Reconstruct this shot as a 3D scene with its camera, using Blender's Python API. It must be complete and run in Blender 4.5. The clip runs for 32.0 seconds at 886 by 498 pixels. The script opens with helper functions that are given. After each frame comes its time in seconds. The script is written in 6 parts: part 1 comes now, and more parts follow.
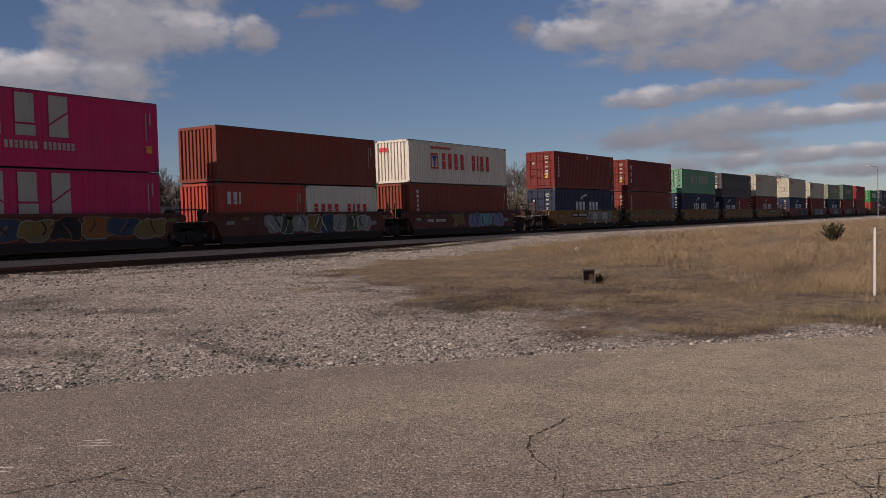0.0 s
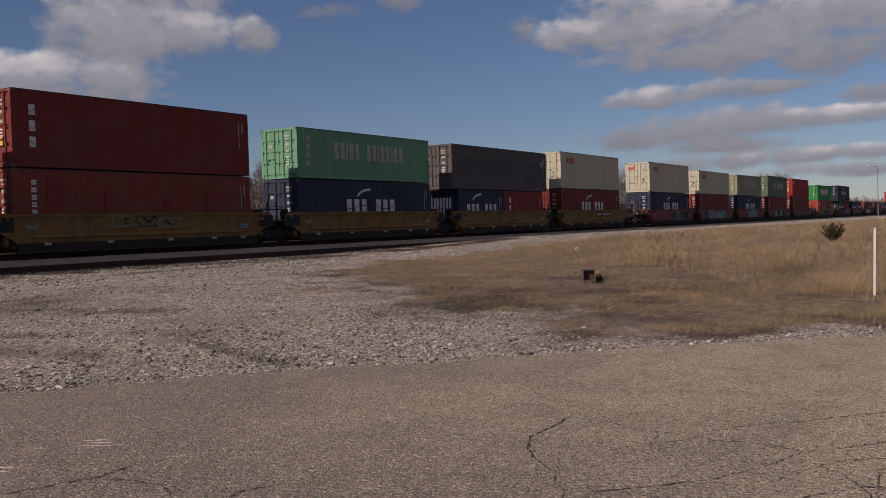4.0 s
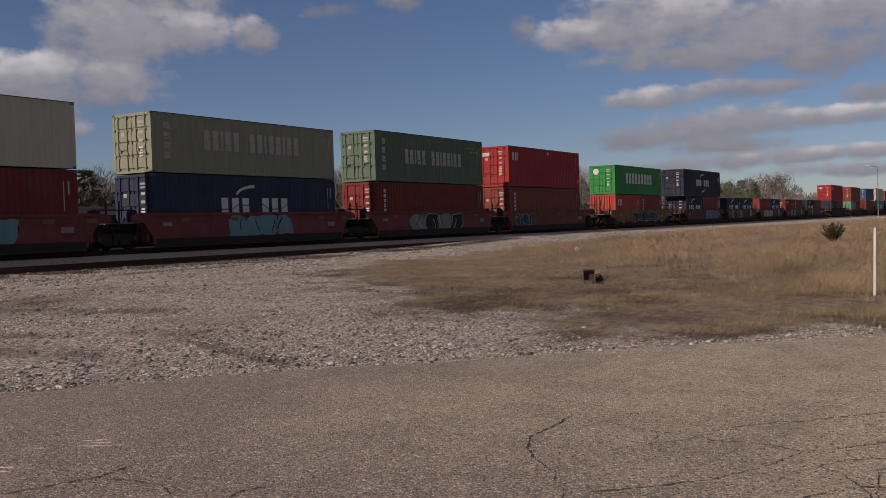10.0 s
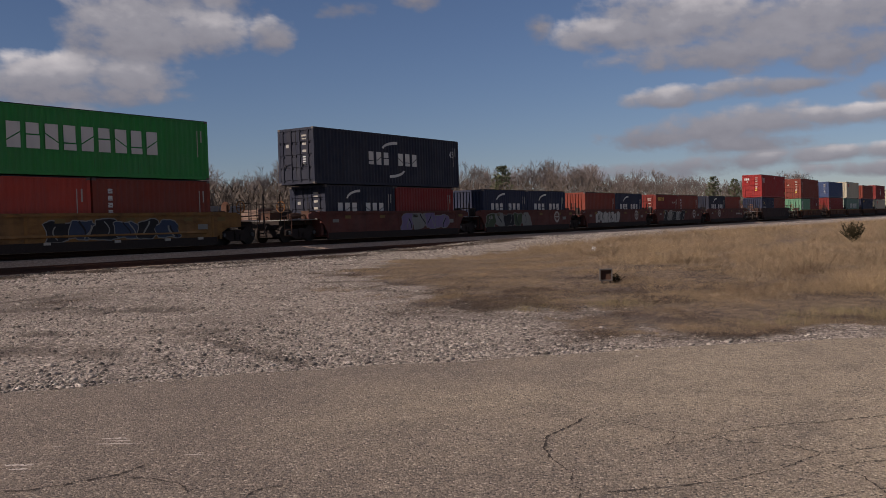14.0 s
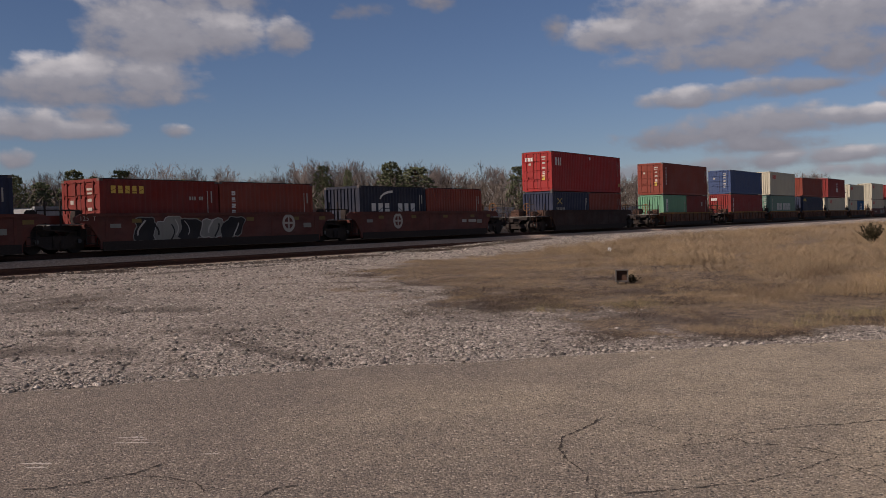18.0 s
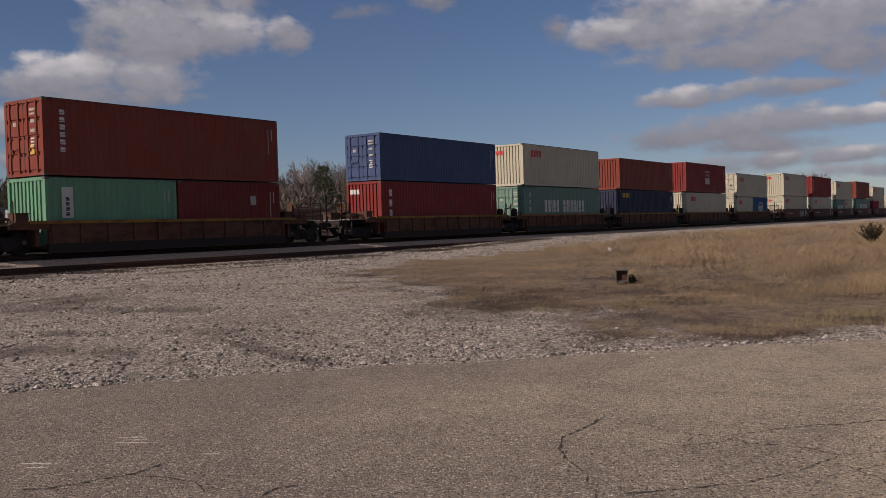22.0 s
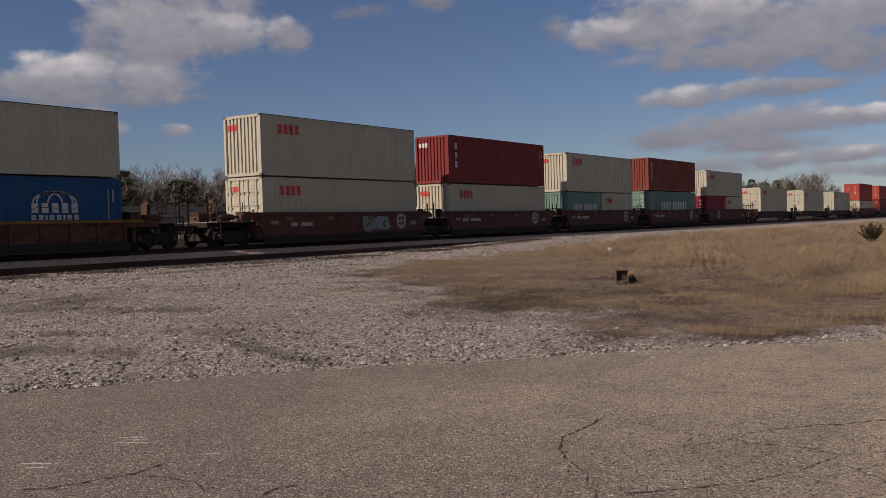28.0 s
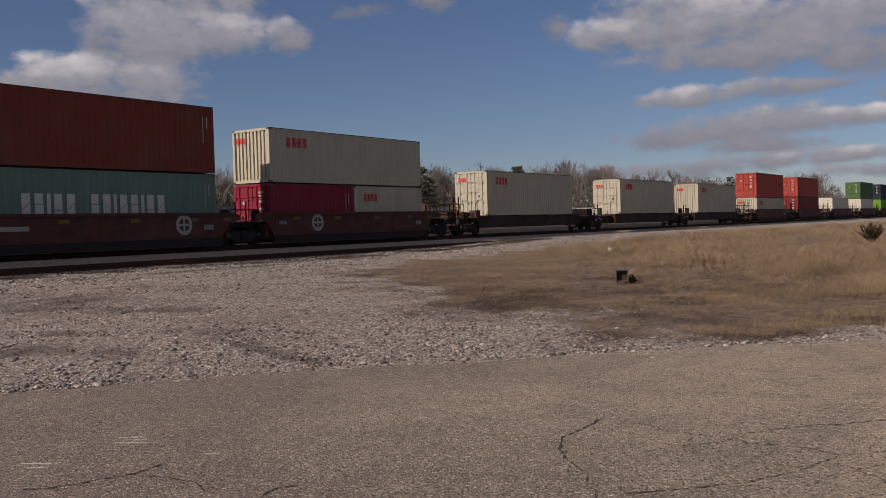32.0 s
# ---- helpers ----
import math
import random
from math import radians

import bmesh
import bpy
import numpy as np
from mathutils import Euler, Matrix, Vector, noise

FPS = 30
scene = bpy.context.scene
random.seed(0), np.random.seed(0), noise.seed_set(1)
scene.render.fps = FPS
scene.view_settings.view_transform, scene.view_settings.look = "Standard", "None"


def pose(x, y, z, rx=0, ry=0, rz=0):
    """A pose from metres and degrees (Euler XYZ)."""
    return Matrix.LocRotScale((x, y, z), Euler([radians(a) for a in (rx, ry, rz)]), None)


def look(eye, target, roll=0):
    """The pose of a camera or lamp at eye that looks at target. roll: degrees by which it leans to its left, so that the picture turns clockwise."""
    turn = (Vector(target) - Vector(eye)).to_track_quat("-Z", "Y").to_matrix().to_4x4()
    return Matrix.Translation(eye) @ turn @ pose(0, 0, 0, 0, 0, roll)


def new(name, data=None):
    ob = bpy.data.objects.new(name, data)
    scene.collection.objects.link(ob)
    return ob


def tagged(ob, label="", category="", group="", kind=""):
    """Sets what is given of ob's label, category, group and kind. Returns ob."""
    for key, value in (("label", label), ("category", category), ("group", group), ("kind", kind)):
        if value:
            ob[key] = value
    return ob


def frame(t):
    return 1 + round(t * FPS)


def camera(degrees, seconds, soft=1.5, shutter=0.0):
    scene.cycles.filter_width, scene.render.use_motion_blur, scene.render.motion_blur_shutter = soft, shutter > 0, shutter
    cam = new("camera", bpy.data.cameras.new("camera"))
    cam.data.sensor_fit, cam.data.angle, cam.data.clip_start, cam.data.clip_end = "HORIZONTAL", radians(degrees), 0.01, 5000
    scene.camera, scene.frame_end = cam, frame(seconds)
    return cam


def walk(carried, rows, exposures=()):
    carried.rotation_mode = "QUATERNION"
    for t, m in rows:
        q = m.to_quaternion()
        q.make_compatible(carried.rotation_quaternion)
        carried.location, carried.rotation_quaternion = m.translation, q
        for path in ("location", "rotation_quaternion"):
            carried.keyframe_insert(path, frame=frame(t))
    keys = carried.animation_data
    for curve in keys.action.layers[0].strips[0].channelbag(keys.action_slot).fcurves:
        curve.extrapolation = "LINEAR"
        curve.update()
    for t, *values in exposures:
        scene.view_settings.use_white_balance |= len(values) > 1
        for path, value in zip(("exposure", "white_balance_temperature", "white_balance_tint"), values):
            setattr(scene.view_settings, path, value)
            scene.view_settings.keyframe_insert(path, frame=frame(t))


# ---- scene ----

# World: x runs along the railway (the train comes from +x), y away from the camera, z up; the asphalt lies at z = 0.

# ---- camera ----
EYE = Vector((0.0, 0.0, 1.5))


def aim(turn, tilt, roll):
    """The camera's pose from its angles in radians: the turn from the railway's direction, the tilt and the roll."""
    way = Vector((math.cos(turn) * math.cos(tilt), math.sin(turn) * math.cos(tilt), math.sin(tilt)))
    return look(EYE, EYE + way, math.degrees(roll))


TURN, TILT, ROLL = 0.562024, -0.025678, -0.030637
cam = camera(50.5075, 32.0, soft=0.82)
PAN = [(0.0, 0.0, 0.0), (13.2, 0.0, 0.0), (13.5, 0.0024, 0.0), (14.0, 0.0177, 0.02), (14.5, 0.0412, 0.3), (14.9, 0.0455, 0.7),
       (15.6, 0.0385, 0.9), (16.5, 0.0342, 1.25), (17.0, 0.03416, 1.0), (32.0, 0.03416, 1.0)]
walk(cam, [(t, aim(TURN + a, TILT + 0.00107 * b, ROLL + 0.00095 * b)) for t, a, b in PAN],
     exposures=[(0.0, 0.0, 6500, 24), (32.0, 0.0, 6500, 24)])

# ---- light ----
TO_SUN = Vector((-1.0, 0.52, 0.68)).normalized()
world = bpy.data.worlds.new("sky")
scene.world = world
world.use_nodes = True
wn = world.node_tree.nodes
sky = wn.new("ShaderNodeTexSky")
sky.sky_type = "NISHITA"
sky.sun_disc = False
sky.sun_elevation = math.asin(TO_SUN.z)
sky.sun_rotation = math.atan2(TO_SUN.x, TO_SUN.y)
sky.air_density, sky.dust_density, sky.ozone_density = 0.92, 0.12, 4.7
world.node_tree.links.new(sky.outputs[0], wn["Background"].inputs[0])
wn["Background"].inputs[1].default_value = 0.0525

sun = new("sun", bpy.data.lights.new("sun", "SUN"))
sun.data.energy, sun.data.angle, sun.data.color = 4.6, radians(0.53), (1.0, 0.91, 0.745)
sun.matrix_world = look(TO_SUN * 100, (0, 0, 0))


# ---- mesh helpers ----
class Geo:
    """Collects vertices and faces for one mesh."""

    def __init__(self):
        self.v, self.f = [], []

    def add(self, vs, fs):
        n = len(self.v)
        self.v.extend(vs)
        self.f.extend(tuple(i + n for i in f) for f in fs)
        return self

    def box(self, x0, x1, y0, y1, z0, z1):
        return self.add([(x, y, z) for x in (x0, x1) for y in (y0, y1) for z in (z0, z1)],
                        [(0, 1, 3, 2), (4, 6, 7, 5), (0, 4, 5, 1), (2, 3, 7, 6), (0, 2, 6, 4), (1, 5, 7, 3)])

    def prism_y(self, pts, y0, y1):
        """An outline in x and z, counter-clockwise as seen from -y, drawn out from y0 to y1."""
        n = len(pts)
        fs = [tuple(range(n)), tuple(range(2 * n - 1, n - 1, -1))]
        fs += [(i, i + n, (i + 1) % n + n, (i + 1) % n) for i in range(n)]
        return self.add([(x, y0, z) for x, z in pts] + [(x, y1, z) for x, z in pts], fs)

    def prism_x(self, pts, x0, x1):
        """An outline in y and z drawn out along x."""
        n = len(pts)
        fs = [tuple(range(n - 1, -1, -1)), tuple(range(n, 2 * n))]
        fs += [(i, (i + 1) % n, (i + 1) % n + n, i + n) for i in range(n)]
        return self.add([(x0, y, z) for y, z in pts] + [(x1, y, z) for y, z in pts], fs)

    def cyl(self, a, b, r, n=10, r2=None):
        """A capped cylinder or cone from a to b."""
        a, b = Vector(a), Vector(b)
        r2 = r if r2 is None else r2
        d = (b - a).normalized()
        u = d.orthogonal().normalized()
        w = d.cross(u)
        ring = [(math.cos(k * math.tau / n) * u + math.sin(k * math.tau / n) * w) for k in range(n)]
        return self.add([tuple(a + q * r) for q in ring] + [tuple(b + q * r2) for q in ring],
                        [(i, (i + 1) % n, (i + 1) % n + n, i + n) for i in range(n)] + [tuple(range(n - 1, -1, -1)), tuple(range(n, 2 * n))])

    def mesh(self, name, material=None, smooth=False):
        m = bpy.data.meshes.new(name)
        m.from_pydata(self.v, [], self.f)
        if material:
            m.materials.append(material)
        if smooth:
            m.shade_smooth()
        m.update()
        return m


def part(name, mesh, parent, label="", at=None):
    """Links a mesh as one object under a thing or under a part."""
    ob = new(name, mesh)
    ob.parent = parent
    if at is not None:
        ob.location = at
    if label:
        ob["label"] = label
    return ob


def thing(name, label, category, group="", at=(0, 0, 0)):
    ob = new(name)
    ob.empty_display_size = 0.2
    ob.location = at
    return tagged(ob, label, category, group)


# ---- materials ----
def nodes(name):
    m = bpy.data.materials.new(name)
    m.use_nodes = True
    return m, m.node_tree.nodes, m.node_tree.links, m.node_tree.nodes["Principled BSDF"]


def noise_node(n, l, scale, detail=4.0, rough=0.6, coord="Object", stretch=None):
    tc = n.new("ShaderNodeTexCoord")
    tex = n.new("ShaderNodeTexNoise")
    tex.inputs["Scale"].default_value, tex.inputs["Detail"].default_value, tex.inputs["Roughness"].default_value = scale, detail, rough
    src = tc.outputs[coord]
    if stretch:
        mp = n.new("ShaderNodeMapping")
        mp.inputs["Scale"].default_value = stretch
        l.new(src, mp.inputs[0])
        src = mp.outputs[0]
    l.new(src, tex.inputs["Vector"])
    return tex.outputs["Fac"]


def ramp(n, l, fac, stops):
    r = n.new("ShaderNodeValToRGB")
    e = r.color_ramp.elements
    while len(e) < len(stops):
        e.new(0.5)
    for k, (p, c) in zip(e, stops):
        k.position, k.color = p, (*c, 1) if len(c) == 3 else c
    l.new(fac, r.inputs[0])
    return r.outputs[0]


def mix(n, l, fac, a, b, blend="MIX"):
    m = n.new("ShaderNodeMix")
    m.data_type, m.blend_type = "RGBA", blend
    for sock, val in ((m.inputs["Factor"], fac), (m.inputs["A"], a), (m.inputs["B"], b)):
        if isinstance(val, bpy.types.NodeSocket):
            l.new(val, sock)
        else:
            sock.default_value = val if isinstance(val, (int, float)) else (*val, 1)
    return m.outputs["Result"]


def bump(n, l, height, strength, distance, normal_in):
    b = n.new("ShaderNodeBump")
    b.inputs["Strength"].default_value, b.inputs["Distance"].default_value = strength, distance
    l.new(height, b.inputs["Height"])
    l.new(b.outputs[0], normal_in)


def paint(name, c, rough=0.5, dirt=0.5, rust=0.1, soot=0.0):
    """Weathered paint on steel: fading, road dirt in streaks, specks of rust, blotches of soot."""
    m, n, l, s = nodes(name)
    fade = noise_node(n, l, 0.7, 3)
    streak = noise_node(n, l, 1.0, 4, 0.6, stretch=(3.0, 3.0, 0.35))
    speck = noise_node(n, l, 9.0, 5, 0.7)
    faded = tuple(min(1, v * 0.86 + 0.02) for v in c)
    a = mix(n, l, ramp(n, l, fade, [(0.35, (0, 0, 0)), (0.7, (1, 1, 1))]), c, faded)
    grime = tuple(v * 0.5 + q for v, q in zip(c, (0.030, 0.025, 0.020)))
    k = n.new("ShaderNodeMath")
    k.operation = "MULTIPLY"
    l.new(ramp(n, l, streak, [(0.45, (0, 0, 0)), (0.75, (1, 1, 1))]), k.inputs[0])
    k.inputs[1].default_value = dirt
    b = mix(n, l, k.outputs[0], a, grime)
    drip = noise_node(n, l, 1.6, 5, 0.7, stretch=(5.0, 5.0, 0.30))
    b = mix(n, l, ramp(n, l, drip, [(0.64, (0, 0, 0)), (0.74, (0.5, 0.5, 0.5))]), b, (0.07, 0.045, 0.032))
    if soot:
        blot = noise_node(n, l, 1.1, 6, 0.7, stretch=(0.6, 1.0, 1.5))
        b = mix(n, l, ramp(n, l, blot, [(0.46, (0, 0, 0)), (0.66, (soot, soot, soot))]), b, tuple(v * 0.22 + 0.006 for v in c))
    r = n.new("ShaderNodeMath")
    r.operation = "MULTIPLY"
    l.new(ramp(n, l, speck, [(0.66, (0, 0, 0)), (0.74, (1, 1, 1))]), r.inputs[0])
    r.inputs[1].default_value = rust
    l.new(mix(n, l, r.outputs[0], b, (0.11, 0.045, 0.02)), s.inputs["Base Color"])
    s.inputs["Roughness"].default_value = rough + 0.15
    s.inputs["Specular IOR Level"].default_value = 0.13
    bump(n, l, speck, 0.15, 0.01, s.inputs["Normal"])
    return m


def steel(name, c, rough=0.6, metal=0.6):
    m, n, l, s = nodes(name)
    f = noise_node(n, l, 14.0, 5)
    l.new(mix(n, l, f, tuple(v * 0.6 for v in c), tuple(v * 1.3 for v in c)), s.inputs["Base Color"])
    s.inputs["Roughness"].default_value, s.inputs["Metallic"].default_value = rough, metal
    s.inputs["Specular IOR Level"].default_value = 0.5 if metal > 0.25 else 0.08
    bump(n, l, f, 0.2, 0.01, s.inputs["Normal"])
    return m


COLOURS = {
    "magenta": (0.44, 0.022, 0.105), "brown": (0.175, 0.038, 0.024), "maroon": (0.145, 0.021, 0.016), "red": (0.26, 0.021, 0.020),
    "orange_red": (0.33, 0.052, 0.036), "white": (0.56, 0.54, 0.48), "beige": (0.396, 0.386, 0.308), "cream": (0.52, 0.48, 0.37),
    "blue": (0.019, 0.026, 0.054), "navy": (0.016, 0.020, 0.036), "sky_blue": (0.040, 0.068, 0.155), "sea_blue": (0.010, 0.070, 0.180),
    "light_green": (0.110, 0.260, 0.170), "grey_green": (0.205, 0.220, 0.160), "dark_green": (0.090, 0.130, 0.092),
    "green": (0.022, 0.200, 0.050), "teal": (0.122, 0.212, 0.176), "charcoal": (0.072, 0.066, 0.068), "slate": (0.048, 0.049, 0.052), "dark_red": (0.175, 0.022, 0.020),
    "crimson": (0.21, 0.012, 0.030), "moss": (0.06, 0.13, 0.045), "lime": (0.13, 0.30, 0.035),
}
PAINT = {k: paint(k + "_container_paint", (c[0] * 1.03, c[1] * 0.97, c[2] * 0.92), dirt=0.22 if k in ("beige", "white", "cream") else 0.5) for k, c in COLOURS.items()}
MARK = {k: paint(k + "_lettering_paint", c, 0.55, 0.25, 0.0) for k, c in
        {"white": (0.52, 0.51, 0.48), "red": (0.50, 0.04, 0.04), "yellow": (0.58, 0.38, 0.07), "silver": (0.34, 0.32, 0.28),
         "black": (0.02, 0.02, 0.02), "blue": (0.05, 0.08, 0.25), "violet": (0.30, 0.22, 0.42), "aqua": (0.25, 0.48, 0.50), "ochre": (0.40, 0.30, 0.10),
         "pale": (0.34, 0.32, 0.28), "moss": (0.10, 0.14, 0.07), "orange": (0.62, 0.27, 0.05)}.items()}
CAR_PAINT = {"yellow": paint("yellow_car_paint", (0.215, 0.108, 0.032), 0.6, 0.9, 0.6, 0.6), "red": paint("red_car_paint", (0.180, 0.040, 0.038), 0.6, 0.7, 0.3, 0.4),
             "brown": paint("brown_car_paint", (0.105, 0.034, 0.026), 0.65, 0.7, 0.3, 0.4), "dark": paint("dark_car_paint", (0.036, 0.018, 0.014), 0.7, 0.7, 0.4, 0.4),
             "ribbed": paint("ribbed_car_paint", (0.105, 0.045, 0.025), 0.7, 0.8, 0.6, 0.8),
             "stripe": paint("yellow_stripe_paint", (0.25, 0.125, 0.026), 0.6, 0.9, 0.6, 0.7)}
SPRAY = {k: paint(k + "_spray_paint", c, 0.6, 0.6, 0.1) for k, c in
         {"white": (0.36, 0.35, 0.32), "pale": (0.20, 0.20, 0.18), "silver": (0.22, 0.24, 0.24), "black": (0.015, 0.015, 0.017), "blue": (0.030, 0.045, 0.080),
          "violet": (0.17, 0.13, 0.23), "aqua": (0.12, 0.24, 0.26), "ochre": (0.15, 0.105, 0.035), "orange": (0.22, 0.08, 0.02), "moss": (0.05, 0.07, 0.035)}.items()}
TRUCK = steel("truck_iron", (0.036, 0.029, 0.026), 0.9, 0.0)
TREAD = steel("wheel_steel", (0.036, 0.030, 0.026), 0.85, 0.0)
BRIGHT = steel("worn_bright_steel", (0.07, 0.067, 0.064), 0.5, 0.5)
RUSTY = paint("rust_brown_fittings_paint", (0.075, 0.036, 0.023), 0.7, 0.7, 0.6)
AMBER = paint("amber_fittings_paint", (0.19, 0.085, 0.03), 0.6, 0.5, 0.4)
# near-black colour for the line of shade along each roof edge
EDGE_SHADE = steel("roof_edge_shade", (0.030, 0.028, 0.030), 0.8, 0.0)
CASTING = steel("corner_casting_steel", (0.10, 0.085, 0.075), 0.7, 0.4)
RUBBER = steel("door_gasket_rubber", (0.02, 0.02, 0.02), 0.8, 0.0)
GALV = steel("galvanised_grating", (0.20, 0.19, 0.175), 0.65, 0.3)

# ---- the train's plan ----
RAIL_Z = 0.88
FACE_Y = 31.405
WIDE = 2.438
MID_Y = FACE_Y + WIDE / 2
WELL_Z = 1.17
HC, STD = 2.896, 2.591
FT40, FT20, FT45 = 12.192, 6.058, 13.716


def advance(t):
    """How far the train has come by t seconds."""
    q = t / 16 - 1
    return 16 * (VA * (q + 1) + VB * (q * q - 1) + VC * (q ** 3 - q) + VD * (q ** 4 - 1))


VA, VB, VC, VD = 15.463937, 0.023335, 0.000183, 0.035414
train = []

# ---- containers ----
CACHE = {}


def cached(key, build):
    if key not in CACHE:
        CACHE[key] = build()
    return CACHE[key]


def corrugated(length, z0, z1, depth, pitch, along_x, folds=(0.26, 0.5, 0.76)):
    """A sheet with trapezoid folds, in its own plane at y = 0 (or x = 0)."""
    g = Geo()
    n = max(1, round(length / pitch))
    step = length / n
    line = []
    for k in range(n):
        a = -length / 2 + k * step
        line += [(a, 0.0), (a + step * folds[0], 0.0), (a + step * folds[1], depth), (a + step * folds[2], depth)]
    line.append((length / 2, 0.0))
    vs = []
    for z in (z0, z1):
        vs += [(a, d, z) if along_x else (d, a, z) for a, d in line]
    m = len(line)
    fs = [(i, i + 1, i + 1 + m, i + m) for i in range(m - 1)]
    return g.add(vs, fs)


def casting_mesh():
    bm = bmesh.new()
    bmesh.ops.create_cube(bm, size=1.0)
    bmesh.ops.scale(bm, vec=(0.178, 0.162, 0.118), verts=bm.verts)
    bmesh.ops.bevel(bm, geom=bm.edges, offset=0.012, segments=1, affect="EDGES")
    m = bpy.data.meshes.new("corner_casting")
    bm.to_mesh(m)
    bm.free()
    m.materials.append(CASTING)
    return m


def door_mesh(h, colour):
    """One door leaf, hinged at y = 0, 1.12 m wide, facing -x, with pressed horizontal panels."""
    g = Geo()
    w, z0, z1 = 1.125, 0.17, h - 0.14
    n = 4
    hh = (z1 - z0) / n
    pts = [(0.03, z1), (-0.012, z1)]
    for k in range(n - 1, -1, -1):
        a, b = z0 + k * hh + 0.05, z0 + (k + 1) * hh - 0.05
        pts += [(-0.012, b), (-0.046, b - 0.03), (-0.046, a + 0.03), (-0.012, a)]
    pts += [(-0.012, z0), (0.03, z0)]
    g.prism_y(pts, 0.0, w)
    return g.mesh("door", PAINT[colour])


def lock_rod_mesh(h, material):
    g = Geo()
    g.cyl((-0.075, 0, 0.12), (-0.075, 0, h - 0.1), 0.021, 8)
    for z in (0.2, 0.85, 1.45, h - 0.75, h - 0.2):
        g.box(-0.10, -0.045, -0.05, 0.05, z - 0.035, z + 0.035)
    return g.mesh("lock_rod", material)


def handle_mesh(material):
    g = Geo()
    g.cyl((-0.10, 0.0, 1.02), (-0.10, 0.42, 0.96), 0.016, 6)
    g.box(-0.12, -0.05, 0.36, 0.46, 0.90, 1.02)
    return g.mesh("door_handle", material)


def plate_mesh(w, h, material):
    """A thin painted or stuck-on plate, centred, in the plane y = 0, facing -y."""
    return Geo().box(-w / 2, w / 2, -0.004, 0.0, -h / 2, h / 2).mesh("plate", material)


def block_mesh(w, h, cut, material):
    """A plain block that stands for one sign of a name; cut: 0 whole, 1 slit across, 2 slit aslant, 3 slit low, 4 slit the other way."""
    g, a, b, s = Geo(), w / 2, h / 2, min(w, h) * 0.05
    if cut == 0:
        g.box(-a, a, -0.004, 0, -b, b)
    elif cut in (1, 3):
        m = 0.04 * h if cut == 1 else -0.22 * h
        g.box(-a, a, -0.004, 0, -b, m - s).box(-a, a * 0.9, -0.004, 0, m + s, b)
    else:
        k = 1 if cut == 2 else -1
        low = [(-a * k, -b), (a * k, -b), (a * k, 0.12 * h - s), (-a * k, -0.22 * h - s)]
        top = [(-a * k, -0.22 * h + s), (a * k, 0.12 * h + s), (a * k, b), (-a * k, b)]
        for pts in (low, top):
            g.prism_y(pts if k > 0 else pts[::-1], -0.004, 0)
    return g.mesh("name_block", material)


def end_plate_mesh(w, h, material):
    return Geo().box(-0.004, 0.0, -w / 2, w / 2, -h / 2, h / 2).mesh("plate", material)


def row_of(box, pattern, fill=0.8):
    """Places and sizes of plain blocks in a row for a name that is not lettered; x: a block, i: a narrow one, a space: a gap."""
    u0, u1, v0, v1 = box
    cell = (u1 - u0) / sum(0.5 if q == "i" else 1.0 for q in pattern)
    u, out = u0, []
    for q in pattern:
        w = cell * (0.5 if q == "i" else 1.0)
        if q != " ":
            out.append((u + w / 2, (v0 + v1) / 2, w * fill * 0.82 if q == "x" else w * fill * 0.7, v1 - v0))
        u += w
    return out


def pile_of(box, count):
    """The same, one block above the other."""
    u0, u1, v0, v1 = box
    h = (v1 - v0) / count
    return [((u0 + u1) / 2, v0 + (k + 0.5) * h, (u1 - u0) * 0.72, h * 0.66) for k in range(count)]


def put_blocks(c, L, places, colour, label, out=0.002):
    for k, (u, v, w, h) in enumerate(places):
        cut = (k * 3 + len(places)) % 4 + 1 if min(w, h) > 0.12 else 0
        part("name_block", cached(("block", round(w, 3), round(h, 3), cut, colour), lambda: block_mesh(w, h, cut, MARK[colour])), c, label, at=(u - L / 2, -WIDE / 2 - out, v))


def arc_band(cx, cz, rx, rz, a0, a1, thick, n=14, taper=False):
    """A flat curved band in the plane of the side wall."""
    g = Geo()
    vs = []
    for k in range(n + 1):
        a = radians(a0 + (a1 - a0) * k / n)
        t = thick * (k / n if taper else 1.0)
        for r in (0.0, t):
            vs.append((cx + (rx - r) * math.cos(a), -0.005, cz + (rz - r) * math.sin(a)))
    return g.add(vs, [(2 * i, 2 * i + 1, 2 * i + 3, 2 * i + 2) for i in range(n)])


